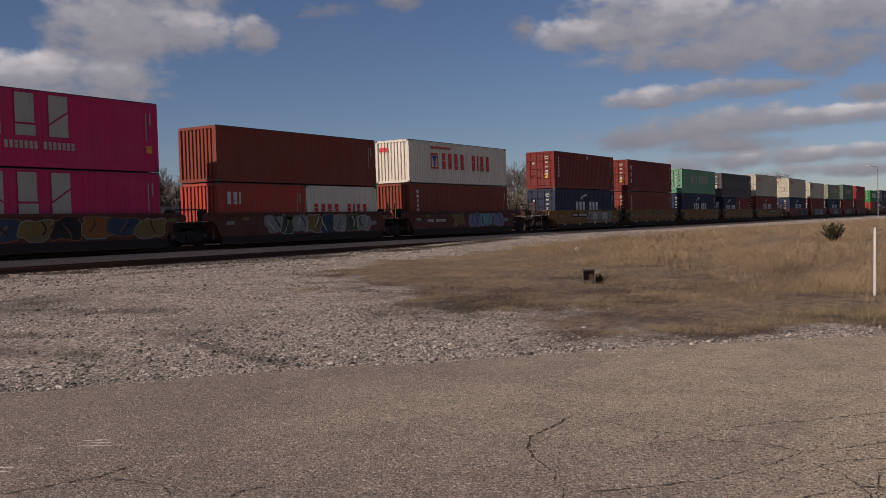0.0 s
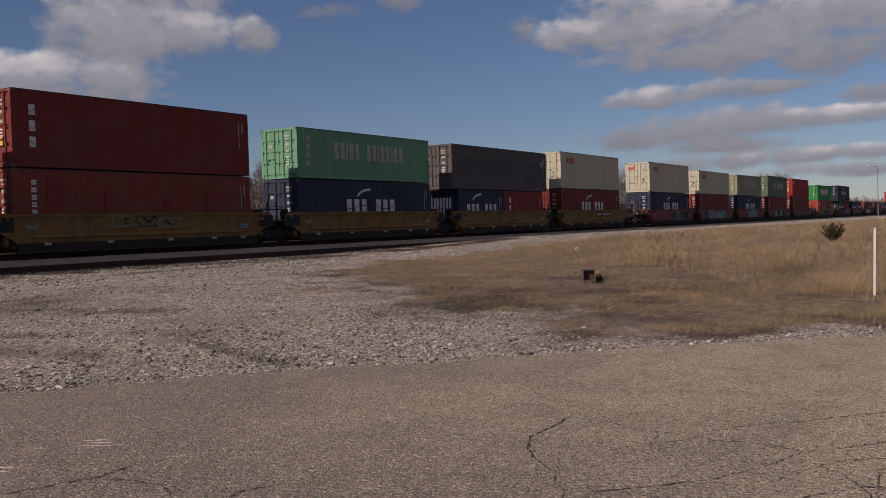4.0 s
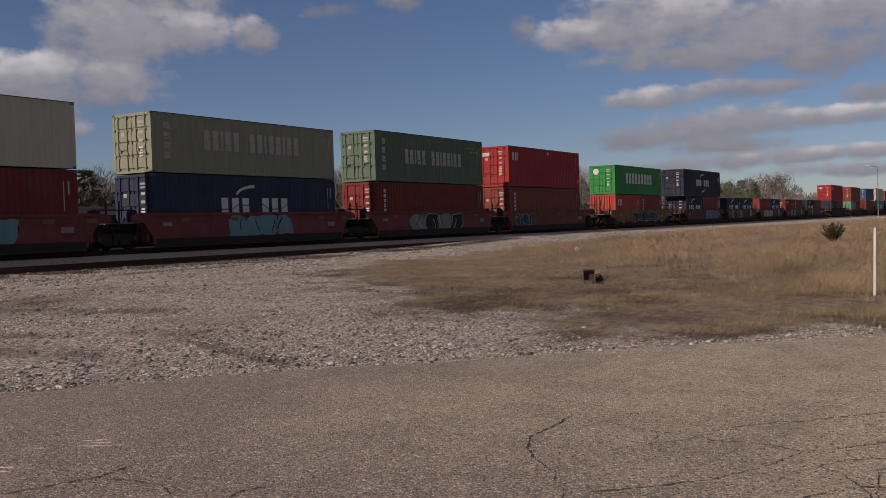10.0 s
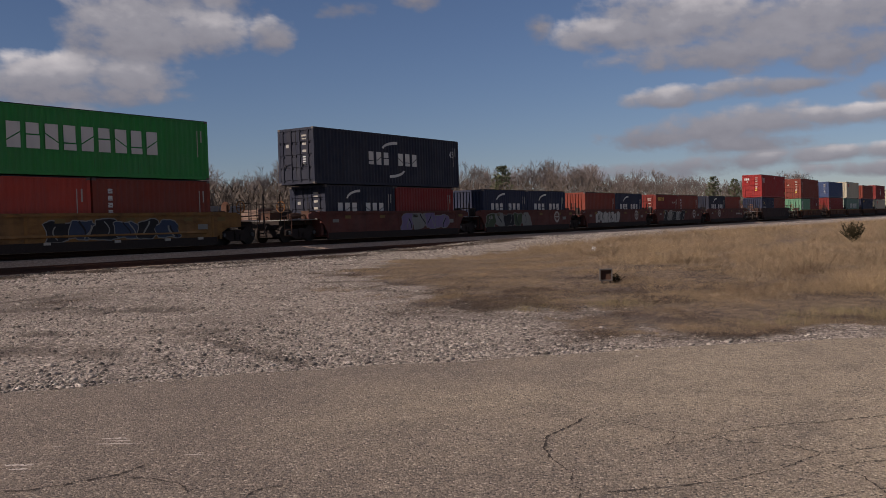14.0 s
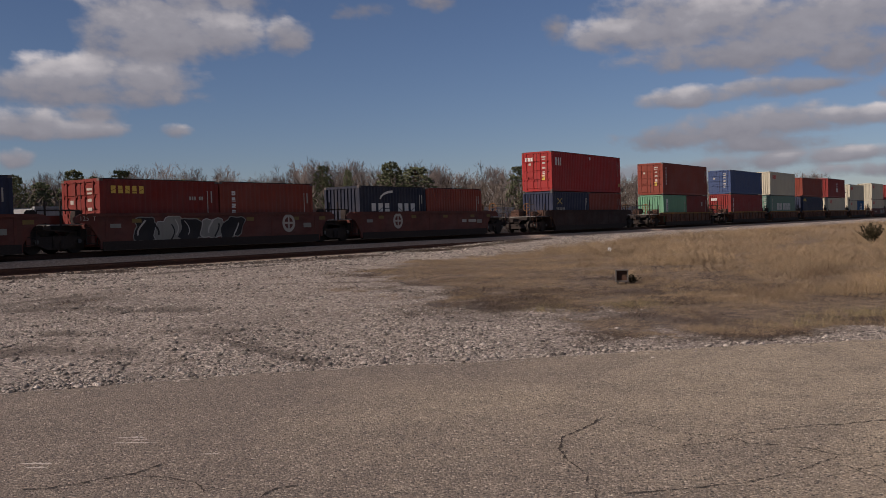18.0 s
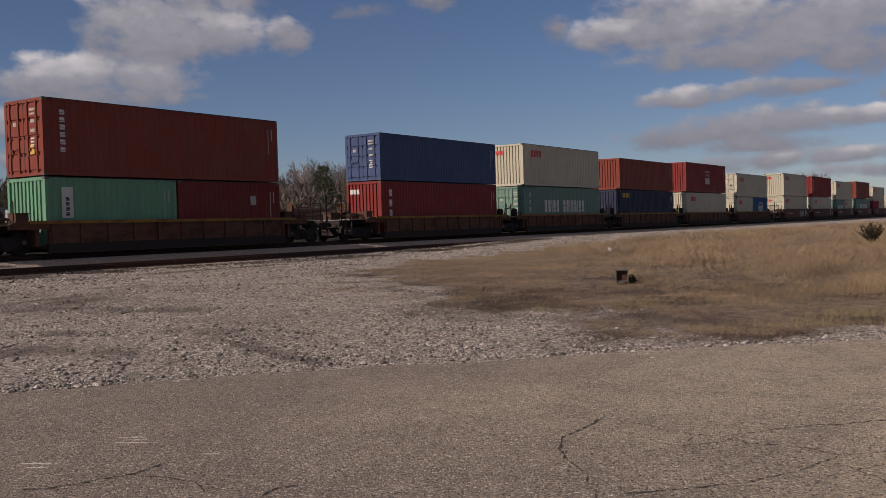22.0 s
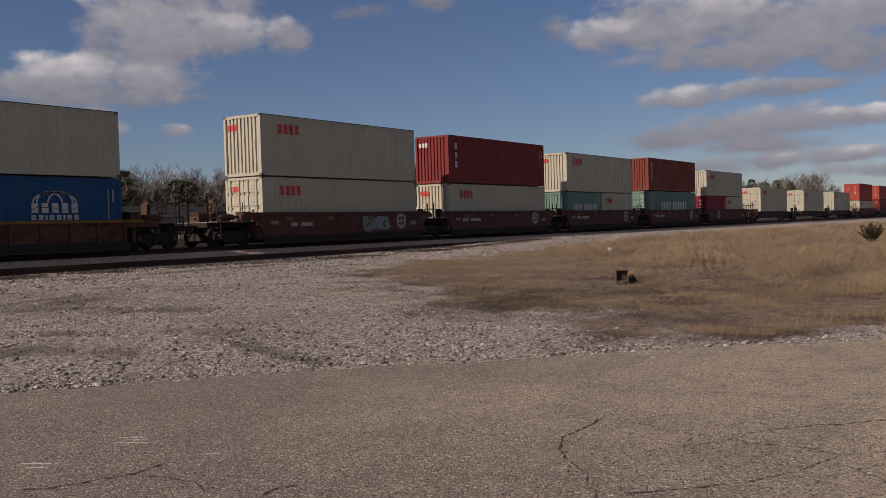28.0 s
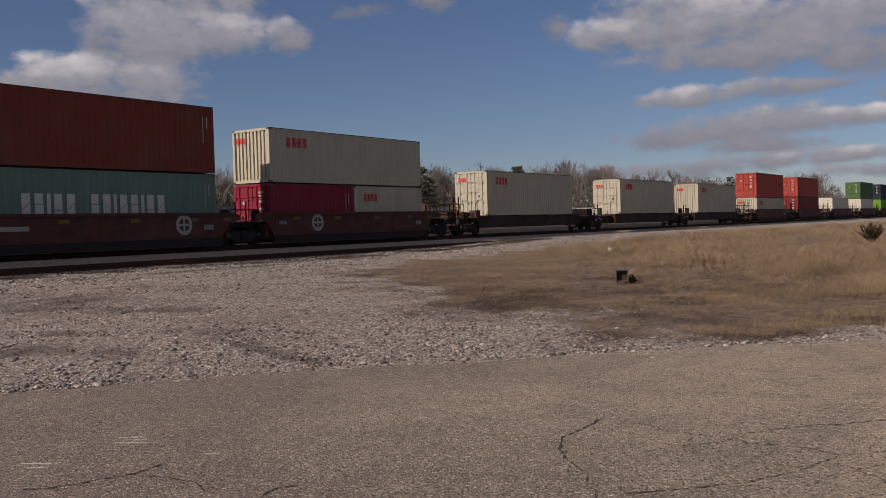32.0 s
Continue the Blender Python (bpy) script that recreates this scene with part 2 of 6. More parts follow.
def container(s, z, length, height, colour, end="door", logo="", label=""):
    """One box, its left end at the train's measure s, its bottom at z. end: what the left end shows."""
    size = {FT40: "forty-foot", FT20: "twenty-foot", FT45: "forty-five-foot"}[length]
    c = thing("shipping_container", label or f"{colour.replace('_', ' ')} {size} steel shipping container", "shipping container", "containers on the train")
    L, H, W = length, height, WIDE
    hl, hw = L / 2, W / 2
    P = PAINT[colour]
    key = (L, H, colour)
    wall = cached(("wall",) + key, lambda: corrugated(L - 0.30, 0.17, H - 0.07, 0.026, 0.278, True).mesh("side_wall", P))
    part("side_wall", wall, c, at=(0, -hw + 0.012, 0))
    part("side_wall", wall, c, at=(0, hw - 0.048, 0))
    rail_lo = cached(("lo",) + key, lambda: Geo().box(-hl + 0.09, hl - 0.09, 0, 0.05, 0.02, 0.175).mesh("bottom_rail", P))
    rail_hi = cached(("hi",) + key, lambda: Geo().box(-hl + 0.09, hl - 0.09, 0, 0.06, H - 0.085, H - 0.038).mesh("top_rail", P))
    # thin dark strip that draws the shaded roof edge
    brim = cached(("brim", L, H), lambda: Geo().box(-hl + 0.09, hl - 0.09, 0, 0.06, H - 0.038, H - 0.004).mesh("roof_edge", EDGE_SHADE))
    for y in (-hw + 0.002, hw - 0.062):
        part("bottom_rail", rail_lo, c, at=(0, y, 0))
        part("top_rail", rail_hi, c, at=(0, y, 0))
        part("roof_edge", brim, c, "roof edge coloured dark for its shade", at=(0, y, 0))
    roof = cached(("roof",) + key, lambda: corrugated_roof(L, W, H).mesh("roof", P))
    part("roof", roof, c)
    base = cached(("base",) + key, lambda: under(L, W).mesh("underframe", P))
    part("underframe", base, c)
    post = cached(("post", H, colour), lambda: Geo().box(-0.075, 0.075, -0.07, 0.07, 0.10, H - 0.10).mesh("corner_post", P))
    cast = cached("cast", casting_mesh)
    for sx in (-1, 1):
        for sy in (-1, 1):
            part("corner_post", post, c, at=(sx * (hl - 0.078), sy * (hw - 0.072), 0))
            for q in (0.059, H - 0.059):
                part("corner_casting", cast, c, at=(sx * (hl - 0.089), sy * (hw - 0.081), q))
    head = cached(("head", H, colour), lambda: Geo().box(-0.05, 0.05, -hw + 0.12, hw - 0.12, H - 0.14, H - 0.01).mesh("end_header", P))
    sill = cached(("sill", colour), lambda: Geo().box(-0.05, 0.05, -hw + 0.12, hw - 0.12, 0.02, 0.17).mesh("end_sill", P))
    for sx in (-1, 1):
        part("end_header", head, c, at=(sx * (hl - 0.06), 0, 0))
        part("end_sill", sill, c, at=(sx * (hl - 0.06), 0, 0))
    front = cached(("front", H, colour), lambda: corrugated(W - 0.28, 0.165, H - 0.13, 0.062, 0.25, False, (0.56, 0.64, 0.92)).mesh("end_wall", P))
    fx = hl - 0.09 if end == "door" else -hl + 0.035
    part("end_wall", front, c, at=(fx, 0, 0))
    if end == "door":
        leaf = cached(("leaf", H, colour), lambda: door_mesh(H, colour))
        rod, grip = cached(("rod", H, colour), lambda: lock_rod_mesh(H, P)), cached(("grip", colour), lambda: handle_mesh(P))
        gask = cached(("gasket", H), lambda: Geo().box(-0.02, 0.0, -0.012, 0.012, 0.17, H - 0.14).mesh("gasket", RUBBER))
        part("gasket", gask, c, at=(-hl + 0.028, 0, 0))
        for k, y0 in enumerate((-hw + 0.085, 0.012)):
            d = part("door", leaf, c, at=(-hl + 0.06, y0, 0))
            for q in (0.28, 0.84):
                part("lock_rod", rod, d, "lock rod painted like the door", at=(0.0, q, 0))
            part("door_handle", grip, d, at=(0.0, 0.30, 0.05))
            if k == 0:
                for q, w, h in ((H - 0.42, 0.34, 0.09), (H - 0.58, 0.30, 0.07), (H - 0.85, 0.26, 0.12), (H - 1.20, 0.26, 0.12)):
                    part("data_panel", cached(("dp", w, h), lambda: end_plate_mesh(w, h, MARK["pale"])), d, "pale stencilled data panel", at=(-0.05, 0.56, q))
                if colour in ("red", "brown", "maroon") and H == HC:
                    part("sticker", cached("stk", lambda: end_plate_mesh(0.26, 0.34, MARK["yellow"])), d, "yellow height sticker", at=(-0.062, 0.60, 0.98))
                if colour == "beige":
                    part("vent", cached("vent", lambda: end_plate_mesh(0.16, 0.20, MARK["black"])), d, "small black plate", at=(-0.062, 0.56, 1.25))
                for j in range(4):
                    part("data_line", cached("dln", lambda: end_plate_mesh(0.22, 0.06, MARK["white"])), d, "thin white line of stencilled data", at=(-0.062, 0.56, H - 1.5 - 0.12 * j))
            elif colour == "green":
                part("emblem", cached("gem", lambda: Geo().cyl((-0.004, 0, 0), (0, 0, 0), 0.27, 20).cyl((-0.007, 0, 0), (-0.004, 0, 0), 0.1, 14).mesh("emblem", MARK["white"])), d, "round white emblem", at=(-0.062, 0.56, H - 0.55))
            else:
                part("placard", cached("pl", lambda: end_plate_mesh(0.20, 0.16, MARK["pale"])), d, at=(-0.05, 0.56, H - 0.9))
    marks(c, L, H, colour, logo, end)
    if length == FT40 and (colour, logo) in (("maroon", "upright_six"), ("red", "short_row")) and z > 3:
        part("round_plate", cached("rpl", lambda: Geo().cyl((0, 0, 0), (0, -0.006, 0), 0.13, 14).mesh("round_plate", MARK["white"])), c, "small round white patch", at=(0.3, -hw - 0.001, H - 0.32))
        part("warning_plate", cached("wpl", lambda: plate_mesh(0.22, 0.26, MARK["ochre"])), c, "dull yellow warning plate", at=(hl - 0.32, -hw - 0.001, 0.62))
    if colour not in ("beige", "cream", "white"):
        for q, w, h in ((0.62, 0.045, 1.15), (0.40, 0.07, 0.5)):
            part("number_strip", cached(("strip", w), lambda: plate_mesh(w, h, MARK["pale"])), c, "narrow upright row of pale stencilled marks", at=(hl - q, -hw - 0.001, H - 0.45 - h / 2))
    c.location = (s + hl, MID_Y, z)
    train.append((c, s + hl))
    return c


def corrugated_roof(L, W, H):
    g = Geo()
    n = 22
    step = (L - 0.2) / n
    vs, m = [], 0
    for k in range(n):
        a = -L / 2 + 0.1 + k * step
        for x, d in ((a, 0.0), (a + step * 0.3, 0.0), (a + step * 0.4, 0.018), (a + step * 0.9, 0.018)):
            vs += [(x, -W / 2 + 0.05, H - 0.03 + d), (x, W / 2 - 0.05, H - 0.03 + d)]
            m += 1
    return g.add(vs, [(2 * i, 2 * i + 2, 2 * i + 3, 2 * i + 1) for i in range(m - 1)])


def under(L, W):
    return Geo().prism_x([(-W / 2 + 0.06, 0.16), (-W / 2 + 0.06, 0.12), (-0.5, 0.03), (0.5, 0.03), (W / 2 - 0.06, 0.12), (W / 2 - 0.06, 0.16)], -L / 2 + 0.12, L / 2 - 0.12)


def side_mark(c, H, key, geo, material, label, L):
    part("marking", cached(key, lambda: geo().mesh("marking", material)), c, label, at=(-L / 2, -WIDE / 2 - 0.002, 0))


NAME_ROW = {"swoosh": ("xxx xxx", "white", 0.8), "red_row": ("xxxx", "red", 0.78), "long_row": ("xxixx xxixxixx", "silver", 0.80), "green_name": ("xxxxxxxxx", "white", 0.86),
            "square": ("xxxx xixx", "red", 0.62), "short_row": ("xxi", "white", 0.7), "wide_row": ("xxx", "silver", 0.72), "amber_row": ("xxxxx", "yellow", 0.8), "gold_row": ("xxxxx", "yellow", 0.7),
            "triple": ("xix", "white", 0.8), "arches": ("xxxxx", "white", 0.8)}


def name_row(c, L, key, box, colour=None):
    pattern, col, fill = NAME_ROW[key]
    put_blocks(c, L, row_of(box, pattern, fill), colour or col, "plain block of a company name")


def marks(c, L, H, colour, logo, end):
    """Names on the boxes, as plain shapes; u from the left end, v from the bottom."""
    short = L == FT20
    if logo == "swoosh":
        if L == FT45:
            name_row(c, L, "swoosh", (4.4, 9.2, 1.15, 1.85))
            side_mark(c, H, ("sw45",), lambda: arc_band(7.2, 2.0, 1.5, 0.50, 90, 170, 0.16, taper=False), MARK["white"], "white curved swoosh", L)
            side_mark(c, H, ("sw45b",), lambda: arc_band(6.4, 0.95, 1.5, 0.5, 270, 350, 0.16), MARK["white"], "white curved swoosh", L)
        elif short:
            name_row(c, L, "swoosh", (0.9, 5.05, 1.05, 1.66))
            side_mark(c, H, ("sw20",), lambda: arc_band(3.0, 1.85, 1.3, 0.52, 95, 175, 0.13), MARK["white"], "white curved swoosh", L)
        else:
            name_row(c, L, "swoosh", (3.8, 8.5, 1.15, 1.88))
            side_mark(c, H, ("sw40",), lambda: arc_band(6.2, 2.0, 1.35, 0.5, 95, 175, 0.14), MARK["white"], "white curved swoosh", L)
    elif logo == "red_row":
        v = H - 0.88 if not short else H - 0.83
        name_row(c, L, "red_row", (0.75, 1.95, v, v + 0.40) if short else (1.12, 2.65, v, v + 0.46))
    elif logo == "long_row":
        if short:
            name_row(c, L, "long_row", (0.95, 5.1, 1.2, 1.7), "white")
        else:
            name_row(c, L, "long_row", (2.9, 9.45, 1.1, 1.98) if H == STD else (2.9, 9.45, 1.10, 1.95), "white" if colour == "teal" else None)
            put_blocks(c, L, pile_of((0.62, 1.05, 0.55, H - 0.35), 4), "pale", "plain block of an upright name")
    elif logo == "green_name":
        name_row(c, L, "green_name", (2.53, 9.5, 0.98, 1.92))
    elif logo == "square":
        if short:
            name_row(c, L, "square", (0.5, 5.2, 1.22, 1.62))
        else:
            name_row(c, L, "square", (3.55, 9.86, 0.92, 1.92))
            side_mark(c, H, ("square_rim",), lambda: Geo().box(2.39, 3.26, -0.005, 0, 0.90, 1.0).box(2.39, 3.26, -0.005, 0, 1.76, 1.86).box(2.39, 2.49, -0.005, 0, 1.0, 1.76).box(3.16, 3.26, -0.005, 0, 1.0, 1.76), MARK["red"], "red square frame", L)
            side_mark(c, H, ("square_core",), lambda: Geo().prism_y([(2.72, 1.05), (2.93, 1.05), (2.93, 1.35), (3.1, 1.72), (2.55, 1.72), (2.72, 1.35)], -0.005, 0), MARK["blue"], "blue flared shape in the frame", L)
            put_blocks(c, L, row_of((2.4, 4.8, 2.14, 2.30), "xxxxxxxxxxxxxx"), "red", "small plain block")
    elif logo == "short_row":
        v = H - 1.0 if short else H - 1.02
        name_row(c, L, "short_row", (0.5, 1.5, v, v + 0.57))
    elif logo == "wide_row":
        name_row(c, L, "wide_row", (3.9, 8.1, 1.18, 2.75))
        put_blocks(c, L, row_of((3.9, 8.1, 0.70, 0.98), "xxxxx xxxxxxx xxxxxxx"), "silver", "small pale block")
        side_mark(c, H, ("plate_o",), lambda: Geo().box(11.55, 11.85, -0.005, 0, 0.78, 1.08), MARK["orange"], "orange warning plate", L)
    elif logo in ("upright_six", "upright_three"):
        n = 6 if logo == "upright_six" else 3
        w = 0.3 if logo == "upright_six" else 0.34
        put_blocks(c, L, pile_of((0.66, 0.66 + w, H - 2.05, H - 0.38), n), "white", "plain block of an upright name")
    elif logo == "slant_three":
        put_blocks(c, L, pile_of((0.66, 1.02, H - 2.25, H - 0.45), 3), "white", "plain block of an upright name")
    elif logo == "amber_row":
        name_row(c, L, "amber_row", (0.46, 2.13, 2.0, 2.30))
        put_blocks(c, L, row_of((4.4, 5.2, 1.75, 1.9), "xxx xx"), "pale", "small plain block")
    elif logo == "gold_row":
        name_row(c, L, "gold_row", (0.46, 2.0, H - 0.65, H - 0.30))
    elif logo == "triple":
        name_row(c, L, "triple", (5.55, 7.0, 0.85, 1.45))
        put_blocks(c, L, row_of((5.5, 6.95, 1.98, 2.2), "x x x x"), "white", "small plain block")
        put_blocks(c, L, row_of((5.75, 6.7, 1.62, 1.84), "x x x"), "white", "small plain block")
    elif logo == "arches":
        name_row(c, L, "arches", (2.1, 4.15, 1.24, 1.60))
        put_blocks(c, L, row_of((2.1, 4.15, 0.98, 1.16), "xxixxixx"), "white", "small plain block")
        for k, (cx, rx) in enumerate(((3.12, 0.92), (2.9, 0.55), (3.35, 0.55))):
            side_mark(c, H, ("carc", k), lambda: arc_band(cx, 1.62, rx, 0.42, 0, 180, 0.07), MARK["white"], "white arch line", L)
    elif logo == "crossed":
        side_mark(c, H, ("flx",), lambda: Geo().prism_y([(0.7, 1.68), (0.85, 1.68), (1.55, 2.1), (1.4, 2.1)], -0.005, 0).prism_y([(1.4, 1.68), (1.55, 1.68), (0.85, 2.1), (0.7, 2.1)], -0.007, 0), MARK["ochre"], "ochre crossed shape", L)
        put_blocks(c, L, row_of((0.55, 2.0, 1.22, 1.42), "xxxxxx"), "pale", "small plain block")
    elif logo == "white_panel":
        side_mark(c, H, ("white_panel",), lambda: Geo().box(0.67, 1.15, -0.004, 0, 1.05, 2.2), MARK["white"], "white upright panel", L)
        put_blocks(c, L, pile_of((0.8, 1.02, 1.1, 1.85), 4), "black", "dark block on the white panel", 0.008)
    if L == FT45:
        t = bpy.data.curves.new("forty_five", "FONT")
        t.body, t.size = "45", 0.55
        tmp = bpy.data.objects.new("tmp", t)
        me = cached("45", lambda: bpy.data.meshes.new_from_object(tmp))
        if not me.materials:
            me.materials.append(MARK["white"])
        bpy.data.objects.remove(tmp)
        n45 = part("length_mark", me, c, "white number 45", at=(L / 2 - 1.1, -WIDE / 2 - 0.006, H - 1.05))
        n45.rotation_euler = (math.pi / 2, 0, 0)
    if logo in ("upright_three", "red_row", "triple", "short_row", "square") and not short:
        col = {"red_row": "red", "square": "red"}.get(logo, "white")
        plate = cached(("endname", col), lambda: end_plate_mesh(0.18, 0.26, MARK[col]))
        for k in range(3):
            part("name_block", plate, c, at=(-L / 2 + 0.006, 0.40 + 0.23 * k, H - 0.55))


def stack(s, lower, upper=None):
    """Boxes in one well: one or two below, one above. Each: (length, height, colour, end, mark)."""
    low = [lower] if isinstance(lower[0], float) else list(lower)
    x = s
    for b in low:
        first = container(x, WELL_Z, *b)
        x += FT20 + 0.09
    if upper:
        a = s - (upper[0] - FT40) / 2
        first = (first, container(a, WELL_Z + low[0][1] + 0.03, *upper))
    return first


def patched(box_of, places, colour):
    """Repair patches and bare scrapes on a box's near side; places: along from the left end, up, width, height."""
    for u, v, w, h in places:
        part("repair_patch", plate_mesh(w, h, colour), box_of, "differently painted repair patch", at=(u - FT40 / 2, -WIDE / 2 - 0.0015, v))


D_, F_ = "door", "front"
stack(15.26, (FT40, HC, "magenta", F_, "wide_row"), (FT40, HC, "magenta", F_, "wide_row"))
stack(30.79, ((FT20, STD, "orange_red", F_, "short_row"), (FT20, STD, "white", F_, "square")), (FT40, STD, "brown", F_, ""))
stack(46.37, (FT40, HC, "brown", F_, "upright_six"), (FT40, STD, "white", F_, "square"))
stack(66.39, (FT40, HC, "blue", D_, "swoosh"), (FT40, HC, "maroon", D_, "upright_six"))
five = stack(82.00, (FT40, HC, "brown", D_, "upright_six"), (FT40, HC, "maroon", D_, "slant_three"))
stack(97.65, (FT40, HC, "blue", D_, "swoosh"), (FT40, STD, "light_green", D_, "long_row"))
long_pair = stack(113.3, ((FT20, STD, "blue", F_, "swoosh"), (FT20, STD, "dark_red", F_, "upright_three")), (FT45, HC, "charcoal", D_, ""))
stack(128.87, (FT40, HC, "maroon", D_, "swoosh"), (FT40, HC, "beige", D_, "red_row"))
stack(149.05, (FT40, HC, "blue", D_, "swoosh"), (FT40, HC, "beige", D_, "red_row"))
stack(164.96, (FT40, HC, "maroon", D_, "upright_six"), (FT40, STD, "beige", D_, "red_row"))
stack(180.85, (FT40, HC, "blue", D_, "swoosh"), (FT40, STD, "grey_green", D_, "long_row"))
green_pair = stack(196.75, (FT40, HC, "maroon", D_, "upright_six"), (FT40, HC, "dark_green", D_, "long_row"))
stack(212.69, (FT40, HC, "brown", D_, "upright_six"), (FT40, HC, "red", D_, "short_row"))
stack(232.61, ((FT20, STD, "orange_red", F_, "short_row"), (FT20, STD, "brown", F_, "upright_six")), (FT40, STD, "green", D_, "green_name"))
stack(252.65, ((FT20, STD, "navy", D_, "swoosh"), (FT20, STD, "dark_red", F_, "")), (FT45, HC, "navy", D_, "swoosh"))
stack(268.5, ((FT20, STD, "blue", F_, "swoosh"), (FT20, STD, "blue", F_, "swoosh")))
stack(284.35, ((FT20, STD, "brown", F_, ""), (FT20, STD, "blue", F_, "swoosh")))
stack(300.13, ((FT20, STD, "maroon", D_, "amber_row"), (FT20, STD, "brown", F_, "upright_six")))
stack(316.0, ((FT20, STD, "navy", F_, "swoosh"), (FT20, STD, "brown", F_, "")))
stack(337.93, ((FT20, STD, "blue", F_, "crossed"), (FT20, STD, "brown", F_, "")), (FT40, HC, "red", D_, "short_row"))
rusty_pair = stack(359.73, ((FT20, STD, "light_green", F_, "white_panel"), (FT20, STD, "maroon", F_, "")), (FT40, HC, "brown", D_, "upright_six"))
stack(379.79, (FT40, HC, "dark_red", F_, "upright_three"), (FT40, STD, "sky_blue", D_, ""))
stack(395.66, (FT40, HC, "teal", D_, "long_row"), (FT40, HC, "beige", F_, "red_row"))
stack(411.9, (FT40, HC, "blue", F_, "gold_row"), (FT40, STD, "brown", F_, ""))
stack(427.76, (FT40, HC, "beige", F_, "red_row"), (FT40, HC, "dark_red", F_, "triple"))
stack(443.95, ((FT20, STD, "beige", D_, "red_row"), (FT20, STD, "sea_blue", F_, "arches")), (FT40, STD, "beige", D_, "red_row"))
stack(463.92, (FT40, HC, "beige", D_, "red_row"), (FT40, HC, "beige", F_, "red_row"))
stack(479.6, (FT40, HC, "beige", F_, "red_row"), (FT40, HC, "dark_red", F_, "upright_three"))
stack(495.35, ((FT20, STD, "teal", F_, "long_row"), (FT20, STD, "beige", F_, "red_row")), (FT40, HC, "beige", F_, "red_row"))
stack(511.3, (FT40, HC, "teal", D_, "long_row"), (FT40, HC, "brown", F_, "upright_six"))
stack(526.87, ((FT20, STD, "crimson", D_, ""), (FT20, STD, "beige", F_, "red_row")), (FT40, STD, "beige", F_, "red_row"))
for at_s, end_kind in ((546.35, D_), (567.45, D_), (586.6, F_)):
    container(at_s, 2.08, FT40, HC, "beige", end_kind, "red_row")
stack(607.1, (FT40, STD, "beige", F_, "red_row"), (FT40, HC, "orange_red", D_, ""))
stack(626.6, (FT40, HC, "dark_red", D_, ""), (FT40, STD, "orange_red", D_, ""))
stack(648.0, (FT40, HC, "white", D_, ""))
stack(670.5, (FT40, HC, "white", F_, ""), (FT40, HC, "moss", D_, ""))
stack(690.5, (FT40, HC, "lime", F_, ""), (FT40, HC, "navy", D_, ""))
patched(long_pair[1], [(6.3, 1.62, 12.0, 0.95), (11.0, 0.85, 2.6, 0.58)], PAINT["slate"])
patched(five[0], [(1.5, 2.05, 0.3, 1.0), (2.0, 2.0, 0.22, 0.9), (4.1, 1.6, 0.35, 1.1), (7.2, 1.5, 0.4, 0.8), (9.6, 1.7, 0.35, 1.0)], PAINT["dark_red"])
patched(green_pair[1], [(10.6, 2.35, 1.0, 0.05), (10.7, 2.12, 0.18, 0.14), (11.05, 2.12, 0.18, 0.14), (11.4, 2.12, 0.18, 0.14)], MARK["ochre"])
patched(rusty_pair[0], [(7.4, 1.75, 0.34, 0.42)], MARK["pale"])


# ---- well cars ----
def wheel_mesh():
    g = Geo().cyl((0, -0.07, 0), (0, 0.06, 0), 0.419, 24).cyl((0, 0.06, 0), (0, 0.09, 0), 0.445, 24).cyl((0, -0.11, 0), (0, -0.07, 0), 0.12, 12)
    return g.mesh("wheel", TREAD)


def side_frame_mesh():
    pts = [(-1.12, 0.36), (-0.85, 0.34), (-0.42, 0.16), (0.42, 0.16), (0.85, 0.34), (1.12, 0.36), (1.12, 0.56), (0.80, 0.66), (-0.80, 0.66), (-1.12, 0.56)]
    g = Geo().prism_y(pts, -0.07, 0.07)
    for x in (-0.15, 0.15):
        for y in (-0.03,):
            g.cyl((x, y - 0.06, 0.22), (x, y - 0.06, 0.5), 0.07, 10)
    return g.mesh("side_frame", TRUCK)


def cap_mesh():
    return Geo().cyl((0, -0.10, 0), (0, 0.0, 0), 0.085, 12).mesh("bearing_cap", BRIGHT)


def truck(parent, x):
    # the two wide boxes beside the bolster are added to darken the truck's inside
    t = part("truck", cached("bolster", lambda: Geo().box(-0.2, 0.2, -1.1, 1.1, 0.42, 0.68).box(-1.15, -0.3, -0.68, 0.68, 0.26, 0.60).box(0.3, 1.15, -0.68, 0.68, 0.26, 0.60).cyl((0, 0, 0.68), (0, 0, 0.82), 0.3, 16).mesh("truck", TRUCK)), parent, "black iron two-axle truck, dark boxes filling the shade within", at=(x, 0, 0))
    sf, wh, cp = cached("sf", side_frame_mesh), cached("wh", wheel_mesh), cached("cap", cap_mesh)
    ax = cached("axle", lambda: Geo().cyl((0, -1.05, 0), (0, 1.05, 0), 0.08, 10).mesh("axle", TRUCK))
    for sy in (-1, 1):
        part("side_frame", sf, t, at=(0, sy * 1.0, 0))
    for dx in (-0.89, 0.89):
        part("axle", ax, t, at=(dx, 0, 0.42))
        part("bearing_cap", cp, t, "worn bright bearing cap", at=(dx, -1.06, 0.46))
        for sy in (-1, 1):
            w = part("wheel", wh, t, "steel wheel with bright tread", at=(dx, sy * 0.7825, 0.419))
            if sy > 0:
                w.rotation_euler = (0, 0, math.pi)
    return t


